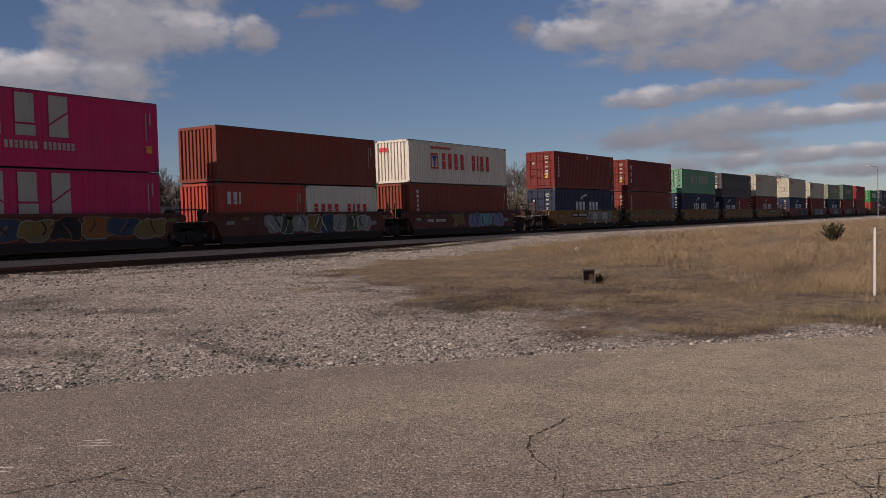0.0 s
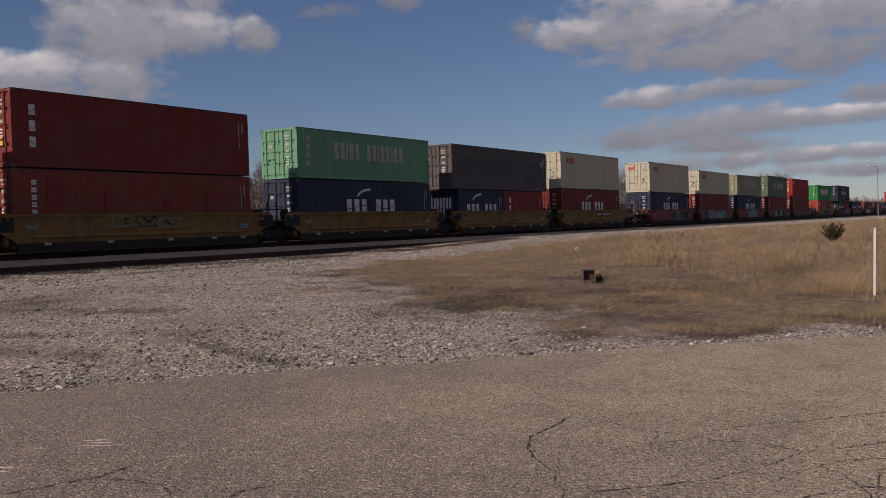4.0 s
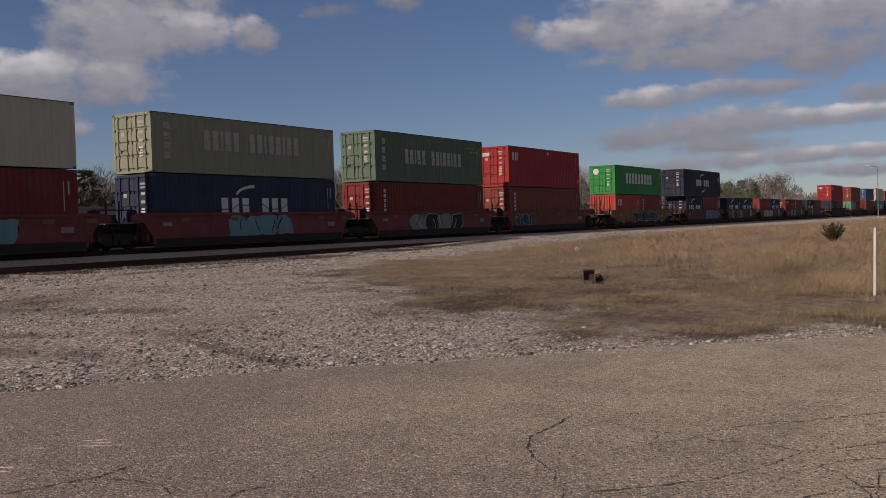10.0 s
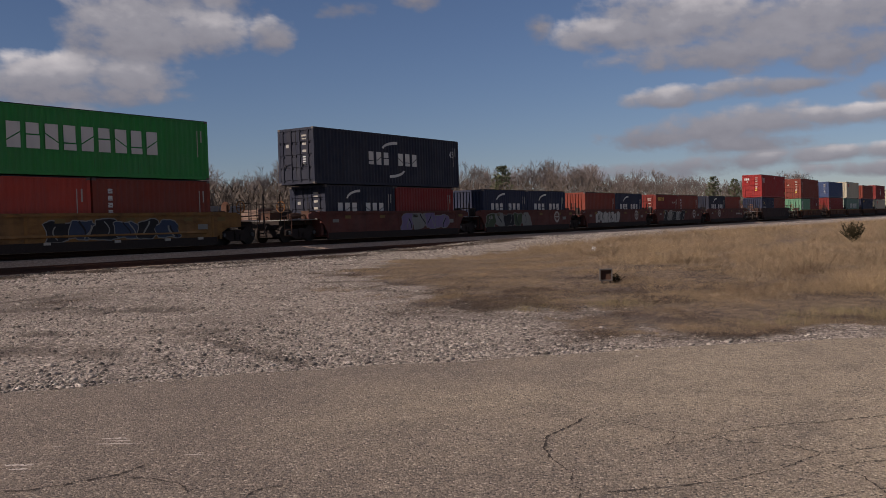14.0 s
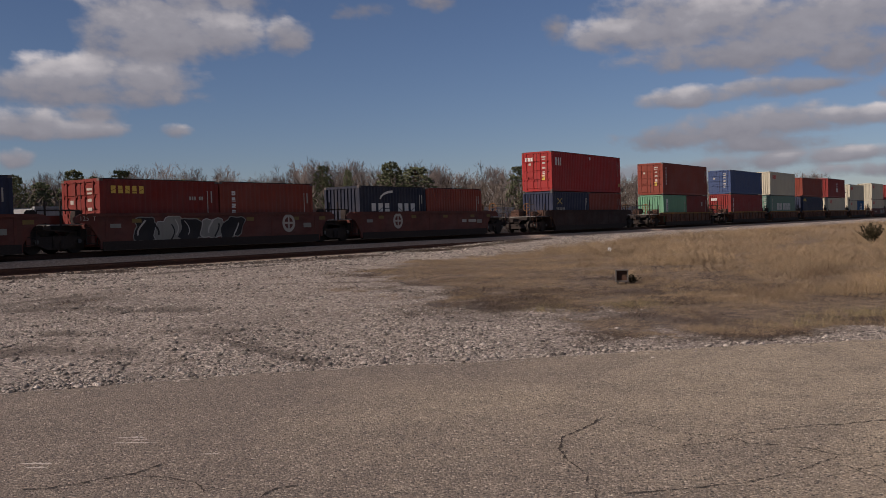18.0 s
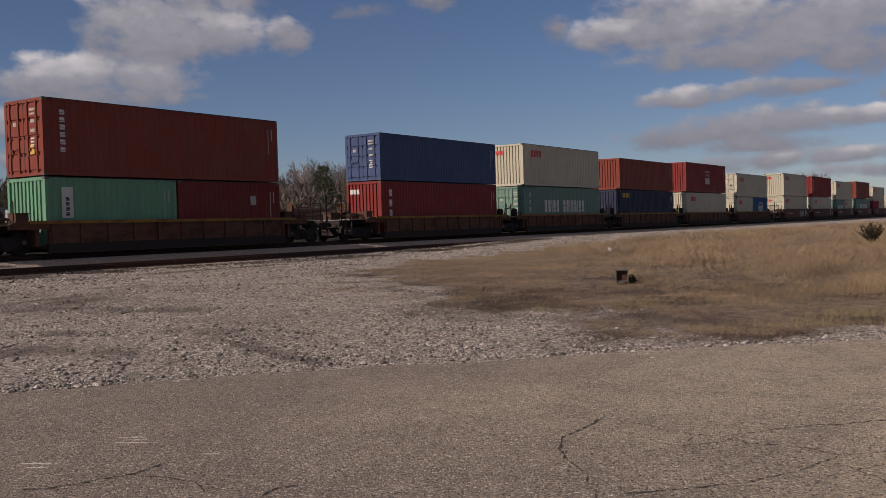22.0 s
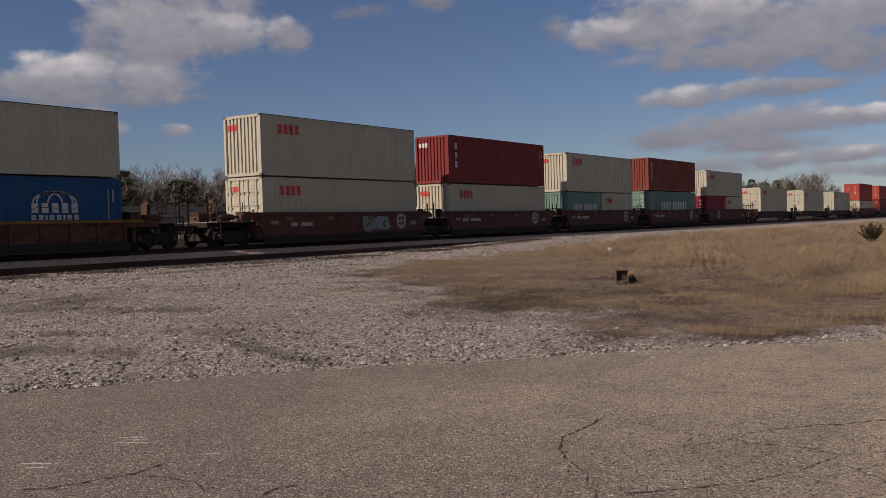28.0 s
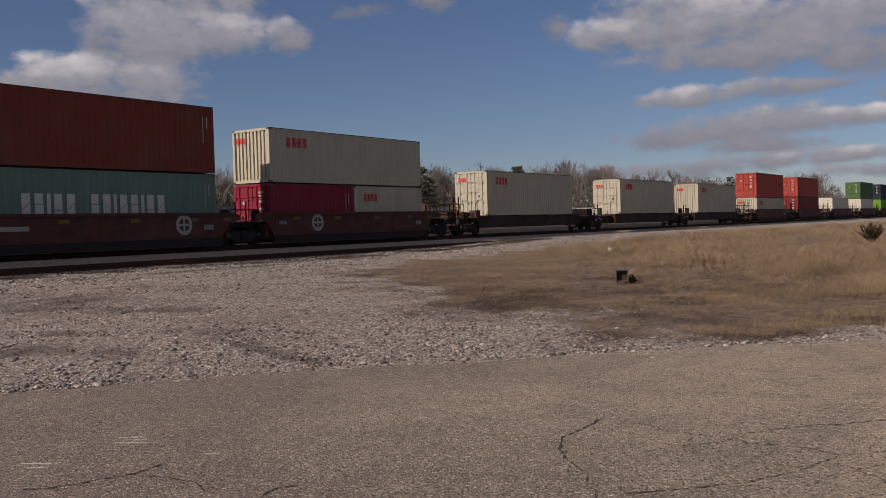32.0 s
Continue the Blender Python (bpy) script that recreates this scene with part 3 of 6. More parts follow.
def sill_mesh(style, a, b, top, arch_a, arch_b):
    """One side of a well, from a to b along x, cut away over each truck (at arch_a and arch_b)."""
    low = 0.12
    h = {"yellow": 0.80, "ribbed": 0.92}.get(style, 1.14)
    cut = [(1.72, low), (1.72, h)] if style == "ribbed" else [(1.62, low), (1.60, 0.42), (1.18, h - 0.13), (0.98, h - 0.03), (0.80, h)]
    pts = [(arch_b - d, z) for d, z in cut] + [(b, h), (b, top - 0.12), (b - 0.3, top), (a + 0.3, top), (a, top - 0.12), (a, h)]
    pts += [(arch_a + d, z) for d, z in cut[::-1]]
    return Geo().prism_y(pts, -0.05, 0.05).mesh("side_sill", CAR_PAINT[style])


def joint_gear(car, x):
    """What stands over a shared truck: stakes, a bar between them, lock boxes, ladders and a hose."""
    def put(name, mesh, dx, y, label=""):
        part(name, mesh, car, label, at=(x + dx, y, 0))
    put("stake", cached("short_stake", lambda: Geo().cyl((0, 0, 1.0), (0, 0, 1.98), 0.04, 6).mesh("stake", TRUCK)), -0.52, -1.15, "short black stake")
    put("stake", CACHE["short_stake"], 0.12, -1.15)
    put("guard_bar", cached("jbar", lambda: Geo().cyl((-0.9, 0, 1.62), (0.7, 0, 1.62), 0.028, 6).cyl((-0.9, 0, 1.62), (-0.9, 0, 1.1), 0.028, 6).cyl((0.7, 0, 1.62), (0.7, 0, 1.1), 0.028, 6).mesh("guard_bar", TRUCK)), 0.0, -1.22, "thin dark guard bar")
    lump = cached("jlock", lambda: Geo().prism_y([(-0.15, 1.12), (0.15, 1.12), (0.17, 1.40), (0.15, 1.55), (0.07, 1.64), (-0.07, 1.64), (-0.15, 1.55), (-0.17, 1.40)], -0.14, 0.14).mesh("lock_box", TRUCK))
    put("lock_box", lump, -0.98, -0.95, "dark rounded lock box")
    put("lock_box", lump, 0.92, -0.95)
    rungs = cached("jladder", lambda: ladder().mesh("ladder", TRUCK))
    put("ladder", rungs, -1.28, -1.36, "black iron ladder")
    put("ladder", rungs, 1.28, -1.36)
    put("brake_rigging", cached("jrig", lambda: Geo().box(-1.3, 1.3, -0.04, 0.04, 0.52, 0.62).box(-1.35, -1.05, -0.25, 0.25, 0.45, 0.95).box(1.0, 1.3, -0.2, 0.2, 0.5, 0.9).cyl((-0.9, -0.1, 0.95), (0.9, -0.1, 0.78), 0.03, 6).mesh("brake_rigging", TRUCK)), 0.0, -0.85, "black brake levers and rods")


def ladder():
    g = Geo()
    for z in (0.35, 0.65, 0.95, 1.25):
        g.cyl((-0.24, 0, z), (0.24, 0, z), 0.016, 6)
    for x in (-0.24, 0.24):
        g.cyl((x, 0, 0.3), (x, 0, 1.4), 0.018, 6)
    return g


LABEL = {"yellow": "weathered yellow intermodal well car with rust stains", "red": "faded red intermodal well car with spray paint", "brown": "dark brown-red intermodal well car",
         "dark": "grimy dark brown intermodal well car", "ribbed": "rusty brown ribbed well car with a yellow top chord", "spine": "dark low spine car carrying one container"}


def end_fittings(car, sx, reach):
    """What stands on a car's end: brake gear, tank, stakes, steps and hoses."""
    def put(name, mesh, x, y, label="", turn=0.0):
        part(name, mesh, car, label, at=(sx * (reach - x), y, 0)).rotation_euler = (0, 0, turn)
    put("air_tank", cached("tank", lambda: Geo().cyl((-0.55, 0, 1.42), (0.55, 0, 1.42), 0.24, 14).mesh("air_tank", TRUCK)), 2.75, 0.75, "black air tank")
    put("stake", cached("stake", lambda: Geo().cyl((0, 0, 0.8), (0, 0, 2.35), 0.035, 6).mesh("stake", TRUCK)), 0.55, -1.2, "tall thin black stake")
    put("stake", CACHE["stake"], 0.75, 1.1)
    put("pipe", cached("pipe", lambda: Geo().cyl((-0.9, 0, 1.25), (0.9, 0, 1.33), 0.03, 6).cyl((0.9, 0, 1.33), (0.9, 0, 0.9), 0.03, 6).mesh("pipe", RUSTY)), 1.6, -1.05, "rusty brake pipe")
    put("pipe", CACHE["pipe"], 1.9, 0.2)
    put("brake_cylinder", cached("bcyl", lambda: Geo().cyl((-0.3, 0, 1.3), (0.3, 0, 1.3), 0.16, 12).box(0.3, 0.5, -0.1, 0.1, 1.18, 1.42).cyl((0.5, 0, 1.3), (1.0, 0, 1.3), 0.03, 6).mesh("brake_cylinder", RUSTY)), 2.1, -0.6, "rust-brown brake cylinder")
    put("hand_wheel", cached("hwheel", lambda: wheel_ring(0.27, 0.03).cyl((0, 0, 1.1), (0, 0, 1.8), 0.03, 6).mesh("hand_wheel", AMBER)), 1.35, -0.5, "amber-rust hand brake wheel")
    put("step", cached("step", lambda: Geo().box(-0.25, 0.25, -0.03, 0.03, 0.30, 0.34).box(-0.25, 0.25, -0.03, 0.03, 0.62, 0.66).cyl((-0.25, 0, 0.3), (-0.25, 0, 1.25), 0.018, 6).cyl((0.25, 0, 0.3), (0.25, 0, 1.25), 0.018, 6).mesh("step", RUSTY)), 0.9, -1.36, "rusty step ladder")
    put("hose", cached("hose", lambda: Geo().cyl((0, 0, 0.85), (sx * 0.25, 0, 0.45), 0.03, 6).cyl((sx * 0.25, 0, 0.45), (sx * 0.5, 0, 0.5), 0.03, 6).mesh("hose", RUBBER)), 0.5, -0.35, "black air hose")
    put("deck_box", cached("dbox", lambda: Geo().box(-0.25, 0.25, -0.25, 0.25, 1.11, 1.5).box(-0.27, 0.27, -0.27, 0.27, 1.5, 1.54).mesh("deck_box", RUSTY)), 3.1, -0.75, "rusty valve box")


def wheel_ring(r, thick):
    """A spoked wheel standing across the car, its hub 1.75 m up."""
    g = Geo()
    pts = [(0, r * math.cos(k * math.tau / 16), 1.75 + r * math.sin(k * math.tau / 16)) for k in range(16)]
    for k in range(16):
        g.cyl(pts[k], pts[(k + 1) % 16], thick, 5)
    for k in range(0, 16, 4):
        g.cyl((0, 0, 1.75), pts[k], thick * 0.7, 5)
    return g


def well_car(centre, style, left, right, left_end, right_end):
    """One unit. left and right: its length to the joints; an end has a platform and a coupler, else it rests on a shared truck."""
    car = thing("well_car" if style != "spine" else "spine_car", LABEL[style], "railway car", "cars of the train")
    k = "dark" if style == "spine" else style
    P = CAR_PAINT[k]
    a, b = -left + (2.3 if left_end else 0.5), right - (2.3 if right_end else 0.5)
    top = {"ribbed": 1.22, "dark": 1.50}.get(style, 1.47)
    if style == "spine":
        part("centre_beam", Geo().box(a - 0.6, b + 0.6, -0.42, 0.42, 0.55, 1.05).mesh("centre_beam", P), car)
        # low sides added in black, so the gap under the boxes reads as shade
        skirt = cached("skirt", lambda: Geo().prism_x([(-0.04, 0.42), (0.04, 0.42), (0.04, 1.10), (-0.04, 1.16)], -7.2, 7.2).mesh("side_beam", P))
        for y in (-1.18, 1.18):
            part("side_beam", skirt, car, "black low side beam added to fill the shaded gap", at=(0, y, 0))
        for x in (-5.9, -2.0, 2.0, 5.9):
            part("cross_arm", cached("arm", lambda: Geo().prism_x([(-1.25, 1.0), (-0.42, 0.62), (0.42, 0.62), (1.25, 1.0), (1.25, 1.19), (-1.25, 1.19)], -0.18, 0.18).mesh("cross_arm", P)), car, at=(x, 0, 0))
    else:
        arch_a, arch_b = -left + (2.15 if left_end else 0.0), right - (2.15 if right_end else 0.0)
        sill = cached(("sill", style, round(a, 2), round(b, 2)), lambda: sill_mesh(style, a, b, top, arch_a, arch_b))
        for sy in (-1, 1):
            part("side_sill", sill, car, at=(0, sy * 1.40, 0))
        chord = cached(("chord", style), lambda: Geo().box(-6.9, 6.9, -0.09, 0.09, top - 0.10, top + 0.02).mesh("top_chord", CAR_PAINT["stripe"] if style == "ribbed" else P))
        # bottom chord, black and extra deep to carry the shade at the sill's foot
        foot = cached(("foot", style), lambda: Geo().box(-6.2, 6.2, -0.085, 0.07, 0.05, 0.40).mesh("bottom_chord", TRUCK))
        for sy in (-1, 1):
            part("top_chord", chord, car, "worn yellow stripe along the top" if style == "ribbed" else "", at=(0, sy * 1.42, 0))
            part("bottom_chord", foot, car, at=(0, sy * 1.40, 0))
        if style in ("ribbed", "red", "brown", "yellow", "dark"):
            n = 11 if style == "ribbed" else 5
            d = 0.07 if style == "ribbed" else 0.012
            rib = cached(("rib", style), lambda: Geo().box(-0.06, 0.06, -d, 0.0, 0.38, top - 0.10).mesh("rib", P))
            for i in range(n):
                part("rib", rib, car, at=(-6.0 + 12.0 * i / (n - 1), -1.45, 0))
        if style == "yellow":
            panel = cached("ypanel", lambda: Geo().box(-0.5, 0.5, -0.006, 0.0, 0.81, 1.34).mesh("end_panel", SPRAY["black"]))
            for x in ((arch_a + 1.0,) if not left_end else ()) + ((arch_b - 1.0,) if not right_end else ()):
                part("end_panel", panel, car, "black painted panel over the truck", at=(x, -1.451, 0))
            ledge = cached("ledge", lambda: Geo().prism_x([(-0.055, 0.60), (0.0, 0.56), (0.0, 0.70), (-0.02, 0.66)], -5.6, 5.6).mesh("side_ledge", P))
            part("side_ledge", ledge, car, at=(0, -1.45, 0))
            for x in (-5.0, -2.2, 0.9, 3.4, 5.2):
                part("tie_down", cached("tdn", lambda: Geo().box(-0.14, 0.14, -0.05, 0.0, -0.05, 0.05).mesh("tie_down", MARK["pale"])), car, "pale worn bracket", at=(x, -1.49, 0.36))
        if style in ("red", "brown", "yellow"):
            for x in (-4.6, -1.6, 1.6, 4.6, 6.5):
                part("reflector", cached("refl", lambda: plate_mesh(0.45, 0.16, SPRAY["ochre"])), car, "dull yellow reflector strip", at=(x, -1.465, top - 0.28))
            for x, z, w, h in ((-5.6, 1.0, 0.5, 0.16), (5.4, 0.86, 0.55, 0.22)):
                part("stencil", cached(("sten", w), lambda: plate_mesh(w, h, SPRAY["pale"])), car, "faded stencilled data block", at=(x, -1.465, z))
        for x in (-6.0, -2.0, 2.0, 6.0):
            part("floor_beam", cached(("beam", style), lambda: Geo().box(-0.2, 0.2, -1.36, 1.36, 0.20, 0.285).mesh("floor_beam", P)), car, at=(x, 0, 0))
    for sx, reach, is_end in ((-1, left, left_end), (1, right, right_end)):
        lim = reach - (0.9 if is_end else 0.35)
        if style != "spine":
            bulk = cached(("bulk", style), lambda: Geo().box(-0.08, 0.08, -1.35, 1.35, 0.30, 1.10).mesh("bulkhead", P))
            part("bulkhead", bulk, car, at=(sx * 6.55, 0, 0))
            x0, x1 = sorted((sx * 6.6, sx * lim))
            part("end_platform", Geo().box(x0, x1, -0.75, 0.75, 0.86, 1.06).mesh("end_platform", TRUCK), car)
            x0, x1 = sorted((sx * 6.9, sx * (lim - 0.1)))
            part("walkway", Geo().box(x0, x1, -1.33, 1.33, 1.07, 1.11).mesh("walkway", GALV), car, "grey metal grating walkway")
        if is_end:
            truck(car, sx * (reach - 2.15))
            x0, x1 = sorted((sx * (reach - 0.95), sx * (reach - 0.02)))
            part("coupler", Geo().box(x0, x1, -0.12, 0.12, 0.72, 0.95).mesh("coupler", TRUCK), car)
            for y in (-1.25, 1.25):
                part("stanchion", cached("stan", lambda: Geo().cyl((0, 0, 1.0), (0, 0, 1.95), 0.025, 6).mesh("stanchion", TRUCK)), car, at=(sx * (reach - 1.05), y, 0))
                part("stanchion", CACHE["stan"], car, at=(sx * (reach - 2.6), y, 0))
            part("hand_rail", cached("hrail", lambda: Geo().cyl((0, -1.25, 1.92), (0, 1.25, 1.92), 0.022, 6).cyl((0, -1.25, 1.5), (0, 1.25, 1.5), 0.018, 6).mesh("hand_rail", TRUCK)), car, at=(sx * (reach - 1.05), 0, 0))
            part("brake_wheel" if sx > 0 else "brake_box", cached(("brake", sx), lambda: (Geo().cyl((0, 0, 1.75), (0.05, 0, 1.75), 0.28, 18).box(-0.1, 0.0, -0.18, 0.18, 1.1, 1.9) if sx > 0 else Geo().box(-0.35, 0.35, -0.3, 0.3, 1.11, 1.55)).mesh("brake", RUSTY)), car, at=(sx * (reach - 1.5), 0.35, 0))
            end_fittings(car, sx, reach)
        elif sx < 0:
            truck(car, -reach)
            joint_gear(car, -reach)
            part("connector", cached("conn", lambda: Geo().cyl((-0.5, 0, 0.85), (0.5, 0, 0.85), 0.2, 12).mesh("connector", TRUCK)), car, at=(-reach, 0, 0))
    car.location = (centre, MID_Y, RAIL_Z)
    train.append((car, centre))
    return car


def five_pack(lefts, style):
    """Units of one articulated car from the measures of their boxes' left ends."""
    mids = [q + FT40 / 2 for q in lefts]
    out = []
    for i, c in enumerate(mids):
        le, re = i == 0, i == len(mids) - 1
        left = 10.0 if le else (c - mids[i - 1]) / 2
        right = 10.0 if re else (mids[i + 1] - c) / 2
        out.append(well_car(c, style, left, right, le, re))
    return out


UNITS = five_pack((15.26, 30.79, 46.37), "brown")
UNITS += five_pack((66.39, 82.0, 97.65, 113.3, 128.87), "yellow")
UNITS += five_pack((149.05, 164.96, 180.85, 196.75, 212.69), "red")
UNITS += five_pack((232.61,), "yellow")
UNITS += five_pack((252.65, 268.5, 284.35, 300.13, 316.0), "brown")
UNITS += five_pack((337.93,), "dark")
UNITS += five_pack((359.73,), "ribbed")
UNITS += five_pack((379.79, 395.66, 411.9, 427.76, 443.95), "ribbed")
UNITS += five_pack((463.92, 479.6, 495.35, 511.3, 526.87), "brown")
UNITS += five_pack((546.35, 567.45, 586.6), "spine")
for at_s in (607.1, 626.6, 648.0, 670.5, 690.5):
    UNITS += five_pack((at_s,), "brown")


def on_side(car, name, mesh, u, z, label="", out=0.0):
    """A flat mark on the near side of a car; u along the car from its middle, z over the rail."""
    return part(name, mesh, car, label, at=(u, -1.463 - out, z))


def disc(car, u, z=0.98):
    """A round white emblem with a dark cross cut in it, as plain shapes."""
    on_side(car, "emblem", cached("disc", lambda: Geo().cyl((0, 0, 0), (0, -0.004, 0), 0.43, 28).mesh("emblem", MARK["pale"])), u, z, "round white emblem", 0.004)
    bar = cached("quarter", lambda: Geo().prism_y([(0.05, 0.05), (0.27, 0.05), (0.25, 0.13), (0.19, 0.20), (0.13, 0.25), (0.05, 0.27)], -0.003, 0).mesh("emblem_quarter", CAR_PAINT["brown"]))
    for k in range(4):
        q = on_side(car, "emblem_quarter", bar, u, z, "", 0.0095)
        q.rotation_euler = (0, k * math.pi / 2, 0)


def stroke_band(pts, width):
    """A flat band of even width along a bent line, in the plane of a car's side."""
    vs = []
    for k, (x, z) in enumerate(pts):
        ax, az = pts[max(k - 1, 0)]
        bx, bz = pts[min(k + 1, len(pts) - 1)]
        d = math.hypot(bx - ax, bz - az) or 1.0
        nx, nz = -(bz - az) / d * width / 2, (bx - ax) / d * width / 2
        vs += [(x - nx, -0.002, z - nz), (x + nx, -0.002, z + nz)]
    return Geo().add(vs, [(2 * i, 2 * i + 1, 2 * i + 3, 2 * i + 2) for i in range(len(pts) - 1)])


def spray(car, u0, u1, z0, z1, count, fill, line, seed):
    """Spray paint: soft swollen blots that overlap in a row, each with a pale rim and a bent stroke or two; no letters."""
    rnd = random.Random(seed)
    w = (u1 - u0) / count
    layer = 0.002
    for k in range(count):
        cx, cz, rx, rz = u0 + (k + 0.5) * w, (z0 + z1) / 2 + rnd.uniform(-0.05, 0.05), w * rnd.uniform(0.60, 0.74), (z1 - z0) / 2 * rnd.uniform(0.85, 1.0)
        p1, p2, p3, m = rnd.uniform(0, 6), rnd.uniform(0, 6), rnd.uniform(0, 6), rnd.choice((2, 3))
        lean = rnd.uniform(-0.25, 0.25)
        pts = []
        for i in range(30):
            a = i * math.tau / 30
            ca, sa = math.cos(a), math.sin(a)
            q = 0.84 + 0.13 * math.sin(m * a + p1) + 0.07 * math.sin(5 * a + p2) + 0.04 * math.sin(9 * a + p3)
            pz = rz * min(1.0, q + 0.08) * math.copysign(abs(sa) ** 0.55, sa)
            pts.append((rx * q * math.copysign(abs(ca) ** 0.65, ca) + lean * pz, pz))
        f = fill[k % len(fill)]
        layer += 0.0008
        on_side(car, "spray_paint", Geo().prism_y(pts, -0.002, 0).mesh("spray_paint", SPRAY[f]), cx, cz, f"{f} sprayed blot", layer)
        layer += 0.0004
        on_side(car, "spray_rim", stroke_band(pts + pts[:2], 0.045).mesh("spray_rim", SPRAY[line if k % 2 else "pale"]), cx, cz, "thin sprayed rim", layer)
        for j in range(2):
            x, up = rnd.uniform(-0.5, 0.5) * rx, rnd.choice((-1, 1))
            sway = rnd.choice((-1, 1)) * rnd.uniform(0.18, 0.34) * rx
            bend = [(x + sway * math.sin(2.6 * t / 8 + p2), up * rz * (0.75 - 1.15 * t / 8)) for t in range(9)]
            on_side(car, "spray_stroke", stroke_band(bend, rnd.uniform(0.05, 0.09)).mesh("spray_stroke", SPRAY["black" if j else line]), cx, cz, "bent sprayed stroke", layer + 0.002 + 0.0006 * j)


def stencil(car, u, z, text, size, colour="pale"):
    for k, ch in enumerate(text):
        if ch != " ":
            ob = on_side(car, "stencil_character", cached(("char", ch, size, colour), lambda: char_mesh(ch, size, colour)), u + 0.6 * size * k, z, f"{colour} stencilled {ch}", 0.014)
            ob.rotation_euler = (math.pi / 2, 0, 0)


def char_mesh(ch, size, colour):
    t = bpy.data.curves.new("stencil_character", "FONT")
    t.body, t.size = ch, size
    tmp = bpy.data.objects.new("tmp", t)
    m = bpy.data.meshes.new_from_object(tmp)
    bpy.data.objects.remove(tmp)
    m.materials.append(MARK[colour])
    return m


def number_bar(car, u0, u1, z):
    if car.get("label", "").startswith("weathered yellow"):
        on_side(car, "number_panel", Geo().box(u0 - 0.15, u1 + 0.15, -0.004, 0, -0.17, 0.17).mesh("number_panel", SPRAY["black"]), 0, z, "black panel behind the car number", 0.001)
    cut = u0 + (u1 - u0) * 0.38
    for a, b in ((u0, cut - 0.12), (cut + 0.12, u1)):
        on_side(car, "number_bar", Geo().box(a, b, -0.004, 0, -0.085, 0.085).mesh("number_bar", MARK["pale"]), 0, z, "pale bar of a painted car number", 0.007)


spray(UNITS[0], -6.0, 6.0, 0.40, 1.40, 9, ("ochre", "black", "orange", "blue"), "orange", 1)
spray(UNITS[1], -3.2, 5.0, 0.36, 1.40, 8, ("pale", "moss", "pale", "ochre", "blue"), "white", 2)
spray(UNITS[2], 0.3, 4.9, 0.38, 1.38, 6, ("violet", "violet", "aqua", "aqua"), "aqua", 3)
spray(UNITS[2], -1.7, -0.3, 0.5, 1.38, 2, ("ochre",), "ochre", 4)
number_bar(UNITS[2], -4.65, -2.55, 0.9)
spray(UNITS[3], -0.4, 4.8, 0.40, 1.42, 5, ("pale", "white"), "pale", 5)
spray(UNITS[4], -2.0, 1.5, 0.9, 1.35, 3, ("ochre",), "black", 6)
number_bar(UNITS[7], 0.4, 3.3, 1.1)
number_bar(UNITS[3], -3.4, -0.6, 1.1)
spray(UNITS[8], -0.6, 4.8, 0.35, 1.45, 4, ("black", "ochre", "blue"), "pale", 7)
spray(UNITS[9], -5.3, 3.1, 0.30, 1.42, 5, ("blue", "pale", "pale", "silver", "aqua"), "black", 8)
spray(UNITS[10], -2.0, 2.3, 0.30, 1.42, 4, ("aqua",), "silver", 9)
spray(UNITS[11], -2.9, 2.9, 0.25, 1.40, 4, ("pale", "black"), "white", 10)
spray(UNITS[12], -5.6, -2.6, 0.35, 1.30, 3, ("moss", "blue"), "silver", 11)
stencil(UNITS[12], 5.3, 0.68, "40", 0.42)
spray(UNITS[13], -2.2, 4.0, 0.35, 1.28, 6, ("black", "blue"), "pale", 12)
spray(UNITS[14], 0.2, 5.0, 0.35, 1.42, 4, ("violet", "pale", "violet"), "pale", 13)
spray(UNITS[15], -6.2, 0.0, 0.32, 1.36, 5, ("moss", "pale", "black"), "pale", 14)
spray(UNITS[16], -4.6, 0.2, 0.25, 1.40, 5, ("white",), "black", 15)
spray(UNITS[17], -4.7, 1.1, 0.25, 1.40, 5, ("black", "pale"), "white", 16)
spray(UNITS[26], 1.0, 3.2, 0.45, 1.25, 2, ("pale", "silver"), "pale", 17)
for k, u in ((15, 4.15), (16, 4.1), (17, 4.1), (18, -3.1), (26, 4.3), (27, 4.1), (28, 4.1), (29, 4.05), (30, -3.15)):
    disc(UNITS[k], u)
for k in (27, 28, 29):
    number_bar(UNITS[k], -5.1, -3.0, 0.95)
for k in (18, 26):
    number_bar(UNITS[k], 3.4 if k == 18 else -4.5, 5.0 if k == 18 else -3.0, 0.9)
for k in (4, 5, 6, 7):
    stencil(UNITS[k], -5.7, 0.95, "40", 0.40, "moss")
for k in (4, 5, 6, 7, 16, 17):
    stencil(UNITS[k], -7.2, 1.22, "125 T", 0.24)


# ---- the ground ----
def smooth(t):
    t = np.clip(t, 0.0, 1.0)
    return t * t * (3 - 2 * t)


